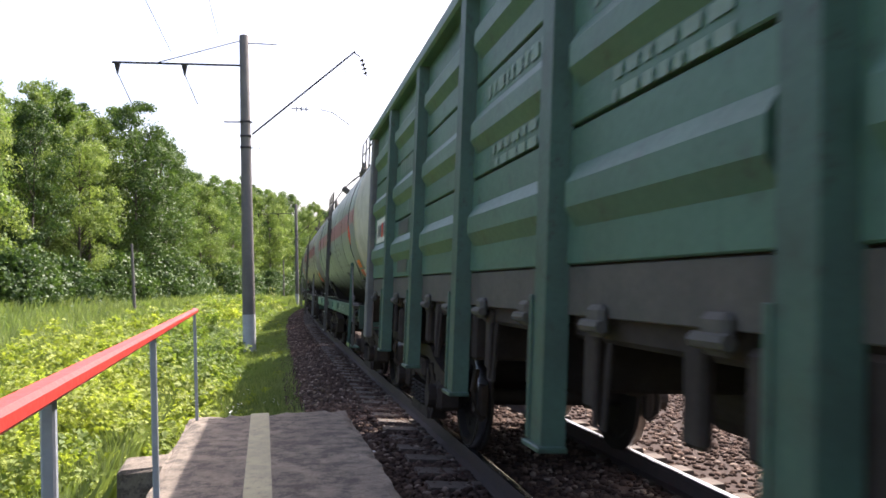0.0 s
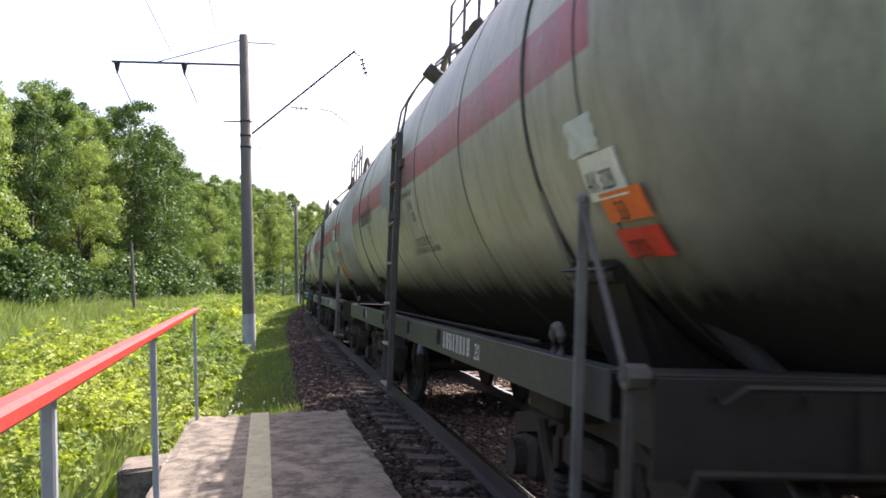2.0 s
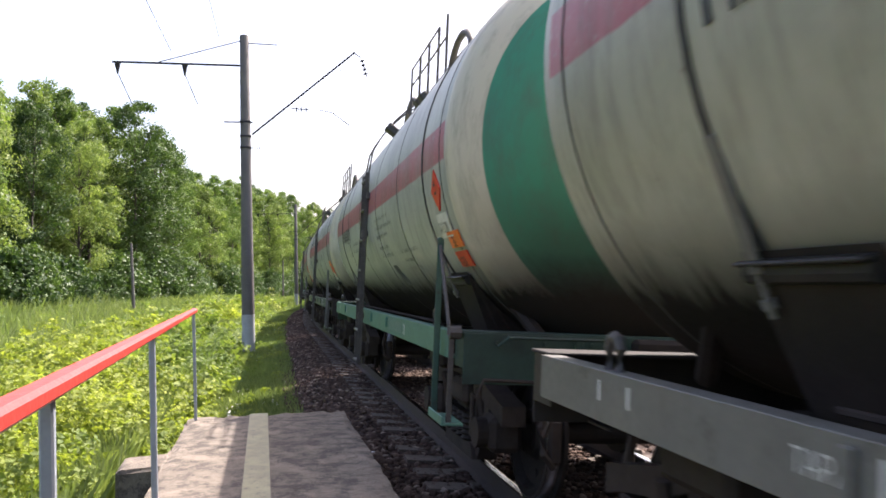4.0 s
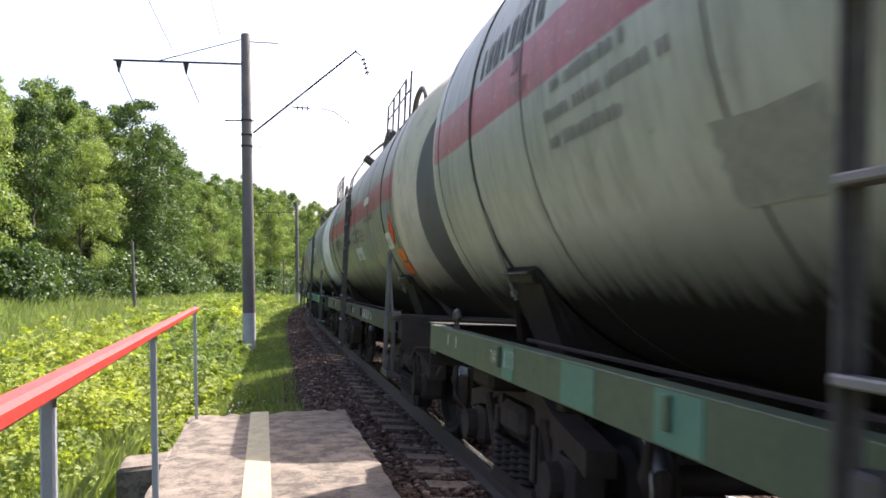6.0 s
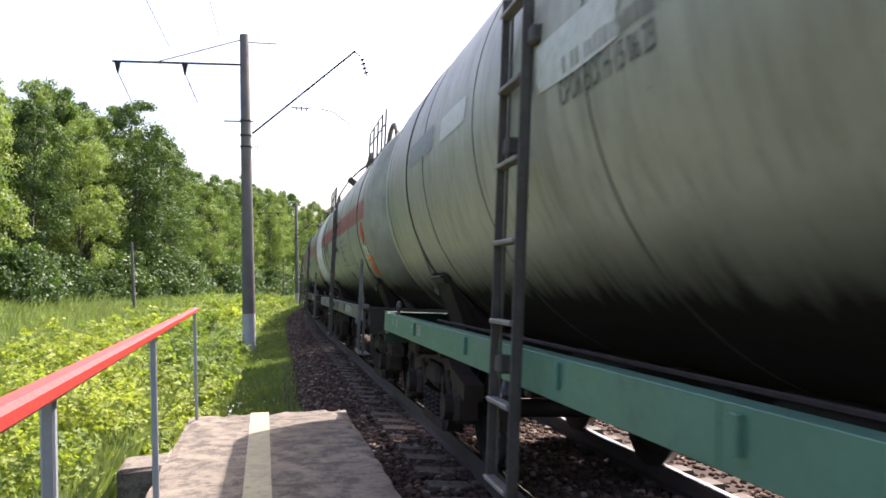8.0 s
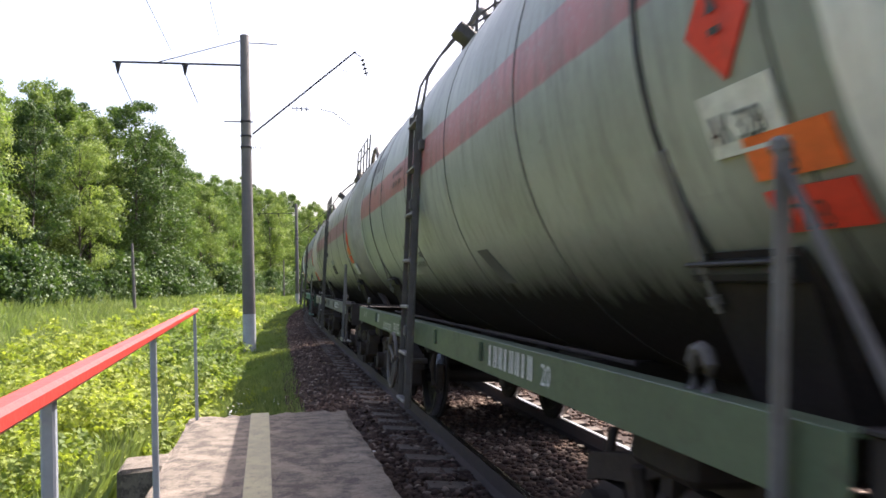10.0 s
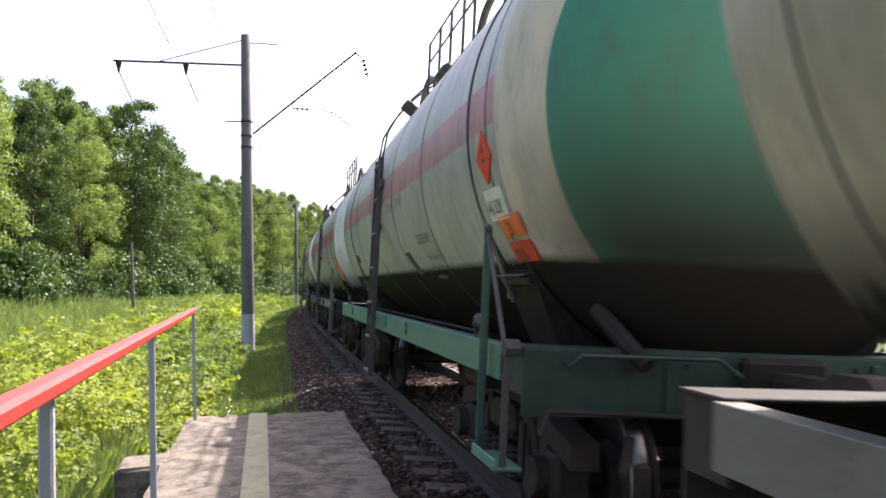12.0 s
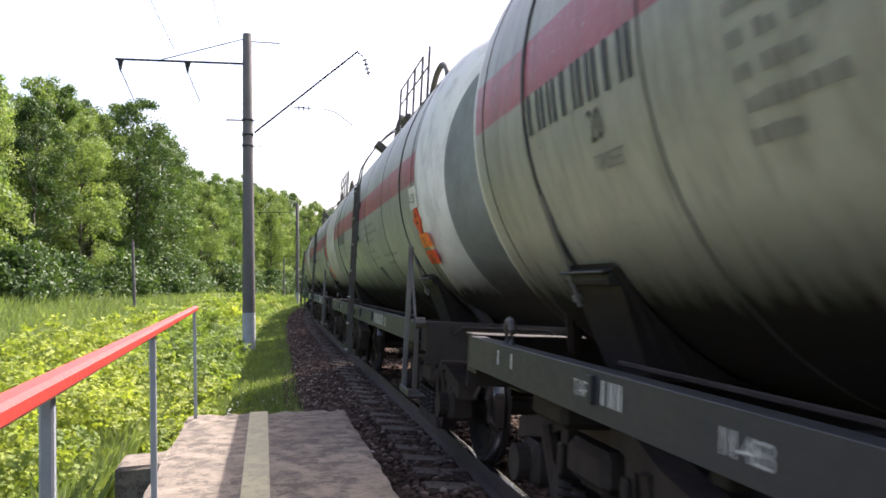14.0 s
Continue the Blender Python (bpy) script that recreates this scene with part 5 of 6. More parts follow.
def build_ground():
    ss = np.concatenate([np.arange(-150, -10, 10), np.arange(-10, 60, 1.0), np.arange(60, 330, 6)])
    ws = [-2500, -900, -300, -120, -70, -45, -34, -26, -20, -16, -13, -11, -9, -7.5, -6.5, -5.5, -4.8, -4.2, -3.6, -3.0, -2.6, -2.3, -2.1, -1.6, 0, 1.5, 2.6, 3.2, 4.0, 5.0, 7.0, 12, 25, 60, 200, 900, 2500]
    a0 = heading(20)
    verts, faces = [], []
    for s in ss:
        for w in ws:
            if abs(w) <= 60:
                p = on_track(s, 0, 0)
                a = heading(s)
                x, y = p[0] + math.cos(a) * w, p[1] + math.sin(a) * w
            else:
                p = on_track(s, 0, 0)
                a = heading(s)
                x0, y0 = p[0] + math.cos(a) * math.copysign(60, w), p[1] + math.sin(a) * math.copysign(60, w)
                x, y = x0 + (w - math.copysign(60, w)) * math.cos(a0), y0 + (w - math.copysign(60, w)) * math.sin(a0)
            verts.append((x, y, ground_z(x, y, w)))
    n = len(ws)
    # stretch the first and last row to the horizon
    for j in range(n):
        x, y, z = verts[j]
        verts[j] = (x, y - 2000, z)
        x, y, z = verts[-n + j]
        verts[-n + j] = (x, y + 2200, z)
    for i in range(len(ss) - 1):
        for j in range(n - 1):
            q = i * n + j
            faces.append((q, q + 1, q + n + 1, q + n))
    me = bpy.data.meshes.new("ground")
    me.from_pydata(verts, [], faces)
    me.polygons.foreach_set("use_smooth", [True] * len(me.polygons))
    me.materials.append(M_GROUND)
    tagged(new("ground", me), "grassy meadow soil beside the railway line", "ground", kind="structure")


def sweep(outline, s0, s1, ds, closed=True):
    bm = bmesh.new()
    rings = []
    for s in np.arange(s0, s1 + ds / 2, ds):
        rings.append([bm.verts.new(on_track(s, w, h)) for w, h in outline])
    n = len(outline)
    for A, B in zip(rings, rings[1:]):
        for k in range(n if closed else n - 1):
            bm.faces.new((A[k], A[(k + 1) % n], B[(k + 1) % n], B[k]))
    return bm


def build_track():
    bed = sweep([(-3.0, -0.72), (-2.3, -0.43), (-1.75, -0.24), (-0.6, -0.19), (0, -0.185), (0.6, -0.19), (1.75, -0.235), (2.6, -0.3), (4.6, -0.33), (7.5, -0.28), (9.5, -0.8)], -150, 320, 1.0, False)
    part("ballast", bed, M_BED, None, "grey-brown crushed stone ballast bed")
    tagged(bpy.data.objects["ballast"], category="ballast", kind="structure")
    prof = [(-0.036, 0), (-0.036, -0.035), (-0.01, -0.05), (-0.01, -0.145), (-0.07, -0.165), (-0.07, -0.18), (0.07, -0.18), (0.07, -0.165), (0.01, -0.145), (0.01, -0.05), (0.036, -0.035), (0.036, 0)]
    for side in (-1, 1):
        rail = part("rail", sweep([(side * 0.796 + w, h) for w, h in prof], -150, 320, 0.5), M_RAILSIDE, None, "rusty steel running rail on concrete sleepers")
        tagged(rail, category="rail", kind="structure")
        top = sweep([(side * 0.796 - 0.034, 0.001), (side * 0.796 - 0.022, 0.004), (side * 0.796 + 0.022, 0.004), (side * 0.796 + 0.034, 0.001)], -150, 320, 0.5, False)
        part("running_face", top, M_RAILTOP, rail, "bright polished rail head")


def sleeper_mesh():
    bm = bmesh.new()
    out = [(-1.35, -0.19), (-1.34, -0.145), (-0.55, -0.18), (0, -0.21), (0.55, -0.18), (1.34, -0.145), (1.35, -0.19), (1.35, -0.36), (-1.35, -0.36)]
    prism(bm, out, 0.25, lambda a, b, d: Vector((a, d - 0.125, b)))
    for s in (-1, 1):
        for k in (-1, 1):
            box(bm, (s * 0.796 + k * 0.12, 0, -0.16), (0.08, 0.11, 0.05), 0.01)
    me = mesh_of(bm, False, "sleeper")
    me.materials.append(M_SLEEPER)
    return me


def build_sleepers():
    me = sleeper_mesh()
    rng = random.Random(3)
    base = tagged(new("sleepers"), "concrete sleepers in the ballast bed", "sleepers", kind="structure")
    s = -20.0
    while s < 130:
        ob = new("sleeper", me)
        a, b = on_track(s, 0, 0), on_track(s + 0.1, 0, 0)
        d = (b - a).normalized()
        right, up = on_track(s, 1, 0) - a, on_track(s, 0, 1) - a
        ob.parent = base
        ob.matrix_local = Matrix.Translation(a) @ Matrix((right, d, up)).transposed().to_4x4() @ pose(0, 0, rng.uniform(-0.018, 0.0), 0, 0, rng.uniform(-0.8, 0.8))
        s += 0.545


def build_stones():
    rng = np.random.default_rng(4)
    unit = []
    for k in range(6):
        bm = bmesh.new()
        bmesh.ops.create_icosphere(bm, subdivisions=1, radius=1.0)
        for v in bm.verts:
            v.co *= rng.uniform(0.65, 1.25)
        unit.append((np.array([v.co for v in bm.verts]), np.array([[v.index for v in f.verts] for f in bm.faces])))
        bm.free()
    V, F, base = [], [], 0

    def add(p, size):
        nonlocal base
        v, f = unit[rng.integers(6)]
        a = rng.uniform(0, math.tau)
        c, s = math.cos(a), math.sin(a)
        q = v * size * np.array((rng.uniform(0.8, 1.3), rng.uniform(0.7, 1.1), rng.uniform(0.45, 0.8)))
        q = np.stack((q[:, 0] * c - q[:, 1] * s, q[:, 0] * s + q[:, 1] * c, q[:, 2]), 1) + np.array(p)
        V.append(q)
        F.append(f + base)
        base += len(v)

    def spread(count, s0, s1, w0, w1, size, lift=0.012):
        for _ in range(count):
            s, w = s0 + (s1 - s0) * rng.random() ** 1.4, rng.uniform(w0, w1)
            a = abs(w)
            h = (-0.185 if a < 0.75 else -0.215) - 0.02 * min(a / 1.75, 1) - (0.19 * min(max((a - 1.75) / 0.55, 0), 1) if w < 0 else float(np.interp(a, (1.75, 2.6, 4.6, 7.5), (0.0, 0.065, 0.095, 0.045))))
            add(on_track(s, w, h + lift), size * rng.uniform(0.6, 1.35))
    spread(12500, 2.5, 34, -2.4, -0.85, 0.036)
    spread(7000, 2.0, 24, -0.75, 0.75, 0.034)
    spread(15000, 0.0, 22, 0.85, 7.2, 0.038)
    spread(5200, 2.5, 34, -1.42, -0.88, 0.036, 0.048)
    spread(500, 2.5, 22, -0.7, 0.7, 0.034, 0.02)
    spread(3000, 30, 60, -2.35, -1.3, 0.045)
    me = bpy.data.meshes.new("stones")
    V, F = np.concatenate(V), np.concatenate(F)
    me.vertices.add(len(V))
    me.vertices.foreach_set("co", V.astype(np.float32).ravel())
    me.loops.add(F.size)
    me.loops.foreach_set("vertex_index", F.ravel().astype(np.int32))
    me.polygons.add(len(F))
    me.polygons.foreach_set("loop_start", np.arange(0, F.size, 3, dtype=np.int32))
    me.update()
    me.materials.append(M_STONES)
    tagged(new("ballast_stones", me), "loose crushed grey-brown ballast stones", "gravel", kind="stuff")


def stones_material():
    m, nt, b = nodes_of("crushed_stone")
    rnd = nt.nodes.new("ShaderNodeNewGeometry").outputs["Random Per Island"]
    co = nt.nodes.new("ShaderNodeTexCoord").outputs["Object"]
    col = ramp(nt, rnd, [(0.0, (0.028, 0.018, 0.013)), (0.55, (0.068, 0.043, 0.031)), (0.88, (0.13, 0.089, 0.066)), (1.0, (0.36, 0.29, 0.23))])
    col = mix(nt, calc(nt, "MULTIPLY", noise_of(nt, co, 70, 4), 0.6), col, (0.09, 0.064, 0.055))
    nt.links.new(col, b.inputs["Base Color"])
    b.inputs["Roughness"].default_value = 0.95
    b.inputs["Specular IOR Level"].default_value = 0.12
    return m


M_STONES = stones_material()

# ---------------------------------------------------------------- platform
PLAT_Z, PLAT_YAW = 0.22, 12.6


def build_platform():
    m = pose(-1.095, 8.75, 0, 0, 0, PLAT_YAW)
    w = 1.605
    rng = random.Random(8)
    # slab with ragged arrises; local x from -w to 0, y back from the far end
    for k, (y0, y1) in enumerate(((-3.98, 0.0), (-9.98, -4.0), (-14.0, -10.0))):
        seg = bmesh.new()
        box(seg, (-w / 2, (y0 + y1) / 2, PLAT_Z - 0.14), (w, y1 - y0, 0.28))
        bmesh.ops.subdivide_edges(seg, edges=seg.edges[:], cuts=22, use_grid_fill=True)
        for v in seg.verts:
            edge = min(abs(v.co.x), abs(v.co.x + w), abs(v.co.y - y0), abs(v.co.y - y1))
            if edge < 0.01 and v.co.z > PLAT_Z - 0.02:
                v.co.z -= abs(rng.gauss(0, 0.016))
                v.co.x += rng.gauss(0, 0.008)
                v.co.y += rng.gauss(0, 0.008)
            else:
                v.co.z += 0.006 * noise.noise(v.co * 1.7)
        me = mesh_of(seg, False, "slab")
        me.materials.append(M_CONC)
        ob = new("platform", me) if k == 0 else new("slab", me)
        if k == 0:
            plat = tagged(ob, "low worn concrete station platform with a faded yellow line", "platform", kind="structure")
            plat.matrix_world = m
        else:
            ob.parent = plat
    bm = bmesh.new()
    for y0, y1 in ((-3.97, -0.01), (-9.97, -4.01)):
        box(bm, (-0.895, (y0 + y1) / 2, PLAT_Z + 0.004), (0.185, y1 - y0, 0.006))
    bmesh.ops.subdivide_edges(bm, edges=bm.edges[:], cuts=8, use_grid_fill=True)
    part("yellow_line", bm, M_YELLOW, plat, "faded yellow safety line")
    bm = bmesh.new()
    for y in (-0.3, -3.6, -6, -9):
        box(bm, (-w / 2, y, -0.4), (1.3, 0.3, 0.68), 0.02)
    part("support", bm, M_CONC, plat)
    # foundation block beside the slab
    bm = bmesh.new()
    box(bm, (0, 0, 0), (0.42, 0.6, 0.9), 0.03)
    for v in bm.verts:
        v.co += Vector((rng.gauss(0, 0.01), rng.gauss(0, 0.01), rng.gauss(0, 0.008)))
    blk = part("concrete_block", bm, M_CONC, None, "rough weathered concrete block beside the platform")
    tagged(blk, category="concrete block")
    blk.matrix_world = pose(-2.72, 7.35, -0.45, 0, 0, 14)


def build_railing():
    rail = thing("platform_railing", "steel railing with a red handrail on grey posts", "railing")
    a, b = Vector((-0.385, 0.0, 1.375)), Vector((-2.55, 8.25, 1.33))
    a = b + (a - b) * 1.25
    bm = bmesh.new()
    d = (b - a).normalized()
    q = d.to_track_quat("Y", "Z").to_matrix().to_4x4()
    L = (b - a).length
    box(bm, (0, 0, 0), (0.055, L, 0.042), 0.01)
    part("handrail", bm, M_HAND, rail, "chipped bright red handrail").matrix_local = Matrix.Translation((a + b) / 2) @ q
    for t in (-2.0, 1.72, 3.95, 8.2):
        k = (t - a.y) / (b.y - a.y)
        p = a + (b - a) * k
        bm = bmesh.new()
        box(bm, (0, 0, 0.0), (0.03, 0.03, 1.14), 0.005)
        part("post", bm, M_POST, rail).matrix_local = pose(p.x, p.y, PLAT_Z + 0.57, 0, -1.0, 14)


def build_scrap():
    """Crumpled white paper beside the platform edge."""
    rng = random.Random(17)
    bm = bmesh.new()
    bmesh.ops.create_icosphere(bm, subdivisions=2, radius=0.06)
    for v in bm.verts:
        v.co *= rng.uniform(0.7, 1.3)
        v.co.z *= 0.5
        v.co.y *= 1.5
    ob = part("paper_scrap", bm, plain("white_paper", (0.6, 0.6, 0.6), 0.8), None, "crumpled scrap of white paper on the ballast")
    tagged(ob, category="litter")
    ob.matrix_world = pose(-0.78, 8.5, -0.2, 0, 0, 20)


# ---------------------------------------------------------------- overhead line
def catenary_pole(x, y, z0, height, detailed, lean=0.0):
    pole = thing("catenary_pole", "grey concrete catenary pole with a whitewashed foot beside the track", "pole", "catenary poles")
    pole.matrix_world = pose(x, y, z0, 0, lean, math.degrees(heading(y)))
    bm = bmesh.new()
    lathe(bm, [(-0.6, 0.2), (1.45, 0.195)], 24, "Z")
    part("foot", bm, M_POLE_W, pole, "whitewashed pole foot", smooth=True)
    bm = bmesh.new()
    rings = lathe(bm, [(1.45, 0.195), (height * 0.5, 0.168), (height, 0.138), (height + 0.02, 0.12)], 24, "Z")
    bm.faces.new(rings[-1])
    part("mast", bm, M_POLE, pole, smooth=True)
    h = height
    bm = bmesh.new()
    box(bm, (-2.0, 0, h - 0.93), (3.75, 0.06, 0.055), 0.008)
    part("feeder_arm", bm, M_WIRE, pole)
    bm = bmesh.new()
    rod(bm, (-2.55, 0, h - 0.9), (-0.1, 0, h - 0.15), 0.016, 6)
    part("stay", bm, M_WIRE, pole)
    for xx in (-3.72, -1.78):
        bm = bmesh.new()
        rod(bm, (xx, 0, h - 1.3), (xx, 0, h - 0.93), 0.02, 8, 0.1)
        rod(bm, (xx + 0.02, 0, h - 1.3), (xx + 0.34, 0.3, h - 2.1), 0.014, 6)
        part("feeder_insulator", bm, M_WIRE, pole)
    bm = bmesh.new()
    rod(bm, (0.1, 0, h - 0.22), (1.0, 0, h - 0.24), 0.018, 6)
    rod(bm, (-0.65, 0, h - 2.7), (0.22, 0, h - 2.7), 0.022, 6)
    box(bm, (0.0, 0, h - 2.7), (0.32, 0.32, 0.06), 0.01)
    box(bm, (0.0, 0, h - 3.15), (0.34, 0.34, 0.05), 0.01)
    box(bm, (0.0, 0, h - 3.5), (0.34, 0.34, 0.05), 0.01)
    for k in range(4):
        rod(bm, (0.2 + k * 0.07, 0, h - 3.5), (0.22 + k * 0.07, 0, h - 3.5), 0.05, 8)
    part("clamp", bm, M_WIRE, pole)
    bm = bmesh.new()
    rod(bm, (0.2, 0, h - 3.08), (3.45, 0, h - 0.38), 0.03, 8)
    rod(bm, (3.4, 0, h - 0.4), (3.62, 0, h - 0.55), 0.02, 6)
    part("bracket_arm", bm, M_WIRE, pole)
    bm = bmesh.new()
    for k in range(4):
        zz = h - 0.62 - k * 0.14
        x0 = 3.66 + k * 0.035
        rod(bm, (x0, 0, zz), (x0 + 0.035, 0, zz - 0.14), 0.018, 6)
        rod(bm, (x0, 0, zz - 0.02), (x0 + 0.01, 0, zz - 0.05), 0.075, 12)
    part("insulator", bm, M_WIRE, pole)
    bm = bmesh.new()
    for k in range(3):
        rod(bm, (1.55 + k * 0.15, 0, h - 2.27), (1.58 + k * 0.15, 0, h - 2.27), 0.075, 12)
    rod(bm, (1.4, 0, h - 2.24), (1.95, 0, h - 2.27), 0.018, 6)
    pipe(bm, [(2.3, 0, h - 2.27), (2.7, 0, h - 2.36), (3.25, 0.1, h - 2.75)], 0.014, 6)
    rod(bm, (2.78, 0, h - 0.93), (3.2, 0, h - 1.05), 0.008, 6)
    part("steady_arm", bm, M_WIRE, pole)
    return pole


def build_poles():
    catenary_pole(-5.98, 24.7, -0.75, 10.1, True, -0.5)
    catenary_pole(-14.6, 80.0, -0.75, 10.4, False)
    for x, y, h, lean in ((-22.3, 58.0, 5.6, -2.2), (-19.9, 100.0, 5.5, 0)):
        p = thing("timber_post", "thin weathered wooden line post in the meadow", "post", "line posts")
        p.matrix_world = pose(x, y, -0.8, 0, lean, 0)
        bm = bmesh.new()
        rod(bm, (0, 0, -0.5), (0, 0, h), 0.13, 10, 0.09)
        part("shaft", bm, M_POLE, p)


def build_wires():
    """Feeder wires that run from the arms towards and over the camera."""
    rows = (((-8.34, 24.7, 8.9), (1.85, -25, 8.9)), ((-6.86, 24.7, 9.35), (3.3, -25, 9.35)))
    for a, b in rows:
        w = thing("feeder_wire", "thin dark overhead feeder wire", "wire", "overhead wires")
        bm = bmesh.new()
        pts = []
        for t in np.linspace(0, 1, 25):
            p = Vector(a).lerp(Vector(b), t)
            pts.append(p - Vector((0, 0, 0.25 * 4 * t * (1 - t))))
        pipe(bm, pts, 0.009, 5)
        part("strand", bm, M_WIRE, w)

# ---------------------------------------------------------------- plants
M_LEAF_A = leafy("tree_leaf", (0.04, 0.09, 0.026), (0.23, 0.32, 0.105), 0.46)
M_LEAF_B = leafy("tree_leaf_light", (0.075, 0.135, 0.038), (0.33, 0.41, 0.15), 0.48)
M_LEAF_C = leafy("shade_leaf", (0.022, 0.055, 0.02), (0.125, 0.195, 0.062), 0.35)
M_WEED = leafy("weed_leaf", (0.045, 0.1, 0.018), (0.46, 0.51, 0.11), 0.46, 0.62, (0.12, 0.19, 0.06))
M_GRASS = leafy("grass_blade", (0.075, 0.12, 0.038), (0.30, 0.35, 0.16), 0.42, 0.6, (0.2, 0.27, 0.10))
M_BARK = worn("bark", (0.10, 0.085, 0.07), (0.06, 0.05, 0.042), 3, 0.9, 0.0, 20, 0.8)


def leaves_mesh(name, pos, nrm, size, rng, aspect=0.62):
    """Pointed leaves as two-triangle blades, folded along the middle."""
    n = len(pos)
    r = rng.normal(size=(n, 3))
    t = np.cross(nrm, r)
    t /= np.linalg.norm(t, axis=1)[:, None] + 1e-9
    b = np.cross(nrm, t)
    L, W = size[:, None], size[:, None] * aspect
    fold = nrm * size[:, None] * 0.18
    P = np.stack((pos - t * L * 0.5, pos + b * W * 0.5 + fold, pos + t * L * 0.5, pos - b * W * 0.5 + fold), 1).reshape(-1, 3)
    idx = np.arange(n, dtype=np.int32)[:, None] * 4
    F = np.concatenate((idx + [0, 1, 2], idx + [0, 2, 3]), 1).reshape(-1, 3).astype(np.int32)
    me = bpy.data.meshes.new(name)
    me.vertices.add(len(P))
    me.vertices.foreach_set("co", P.astype(np.float32).ravel())
    me.loops.add(F.size)
    me.loops.foreach_set("vertex_index", F.ravel())
    me.polygons.add(len(F))
    me.polygons.foreach_set("loop_start", np.arange(0, F.size, 3, dtype=np.int32))
    me.update()
    return me


def unit_rows(v):
    return v / (np.linalg.norm(v, axis=1)[:, None] + 1e-9)


def tree_meshes(seed, height, spread, clumps, per, leaf, base=0.12):
    """Trunk with limbs, and a crown of leaf clumps along them."""
    rng = np.random.default_rng(seed)
    bm = bmesh.new()
    bend = rng.normal(0, 0.35, 2)
    spine = [Vector((bend[0] * t * t, bend[1] * t * t, height * 0.93 * t)) for t in np.linspace(0, 1, 7)]
    for k in range(6):
        rod(bm, spine[k], spine[k + 1], 0.2 * (1 - k / 6.5), 8, 0.2 * (1 - (k + 1) / 6.5))
    cs, rs = [], []
    for k in range(clumps):
        t = base + (1 - base) * rng.random() ** 0.9
        prof = math.sqrt(max(0.05, 1 - (((t - base) / (1 - base) - 0.42) / 0.6) ** 2))
        a = rng.uniform(0, math.tau)
        rad = spread * prof * math.sqrt(rng.uniform(0.3, 1.0)) * rng.uniform(0.75, 1.12)
        c = np.array((rad * math.cos(a) + bend[0] * t * t, rad * math.sin(a) + bend[1] * t * t, height * t + rng.normal(0, 0.3)))
        cs.append(c)
        rs.append(rng.uniform(0.55, 1.35) * (0.4 + 0.75 * prof))
        if k % 3 == 0:
            z = max(0.05, t - 0.12)
            rod(bm, (bend[0] * z * z, bend[1] * z * z, height * z * 0.93), Vector(c), 0.05, 5, 0.012)
    cs, rs = np.array(cs), np.array(rs)
    pick = np.repeat(np.arange(clumps), per)
    d = unit_rows(rng.normal(size=(len(pick), 3)))
    rr = rs[pick][:, None] * rng.uniform(0.5, 1.0, (len(pick), 1)) ** 0.6
    pos = cs[pick] + d * rr * np.array((1.0, 1.0, 0.75)) + rng.normal(0, 0.14, d.shape)
    nrm = unit_rows(d + rng.normal(0, 0.55, d.shape) + np.array((0, 0, 0.35)))
    crown = leaves_mesh("crown", pos, nrm, leaf * rng.uniform(0.6, 1.4, len(pick)), rng, 0.8)
    trunk = mesh_of(bm, True, "trunk")
    trunk.materials.append(M_BARK)
    return trunk, crown


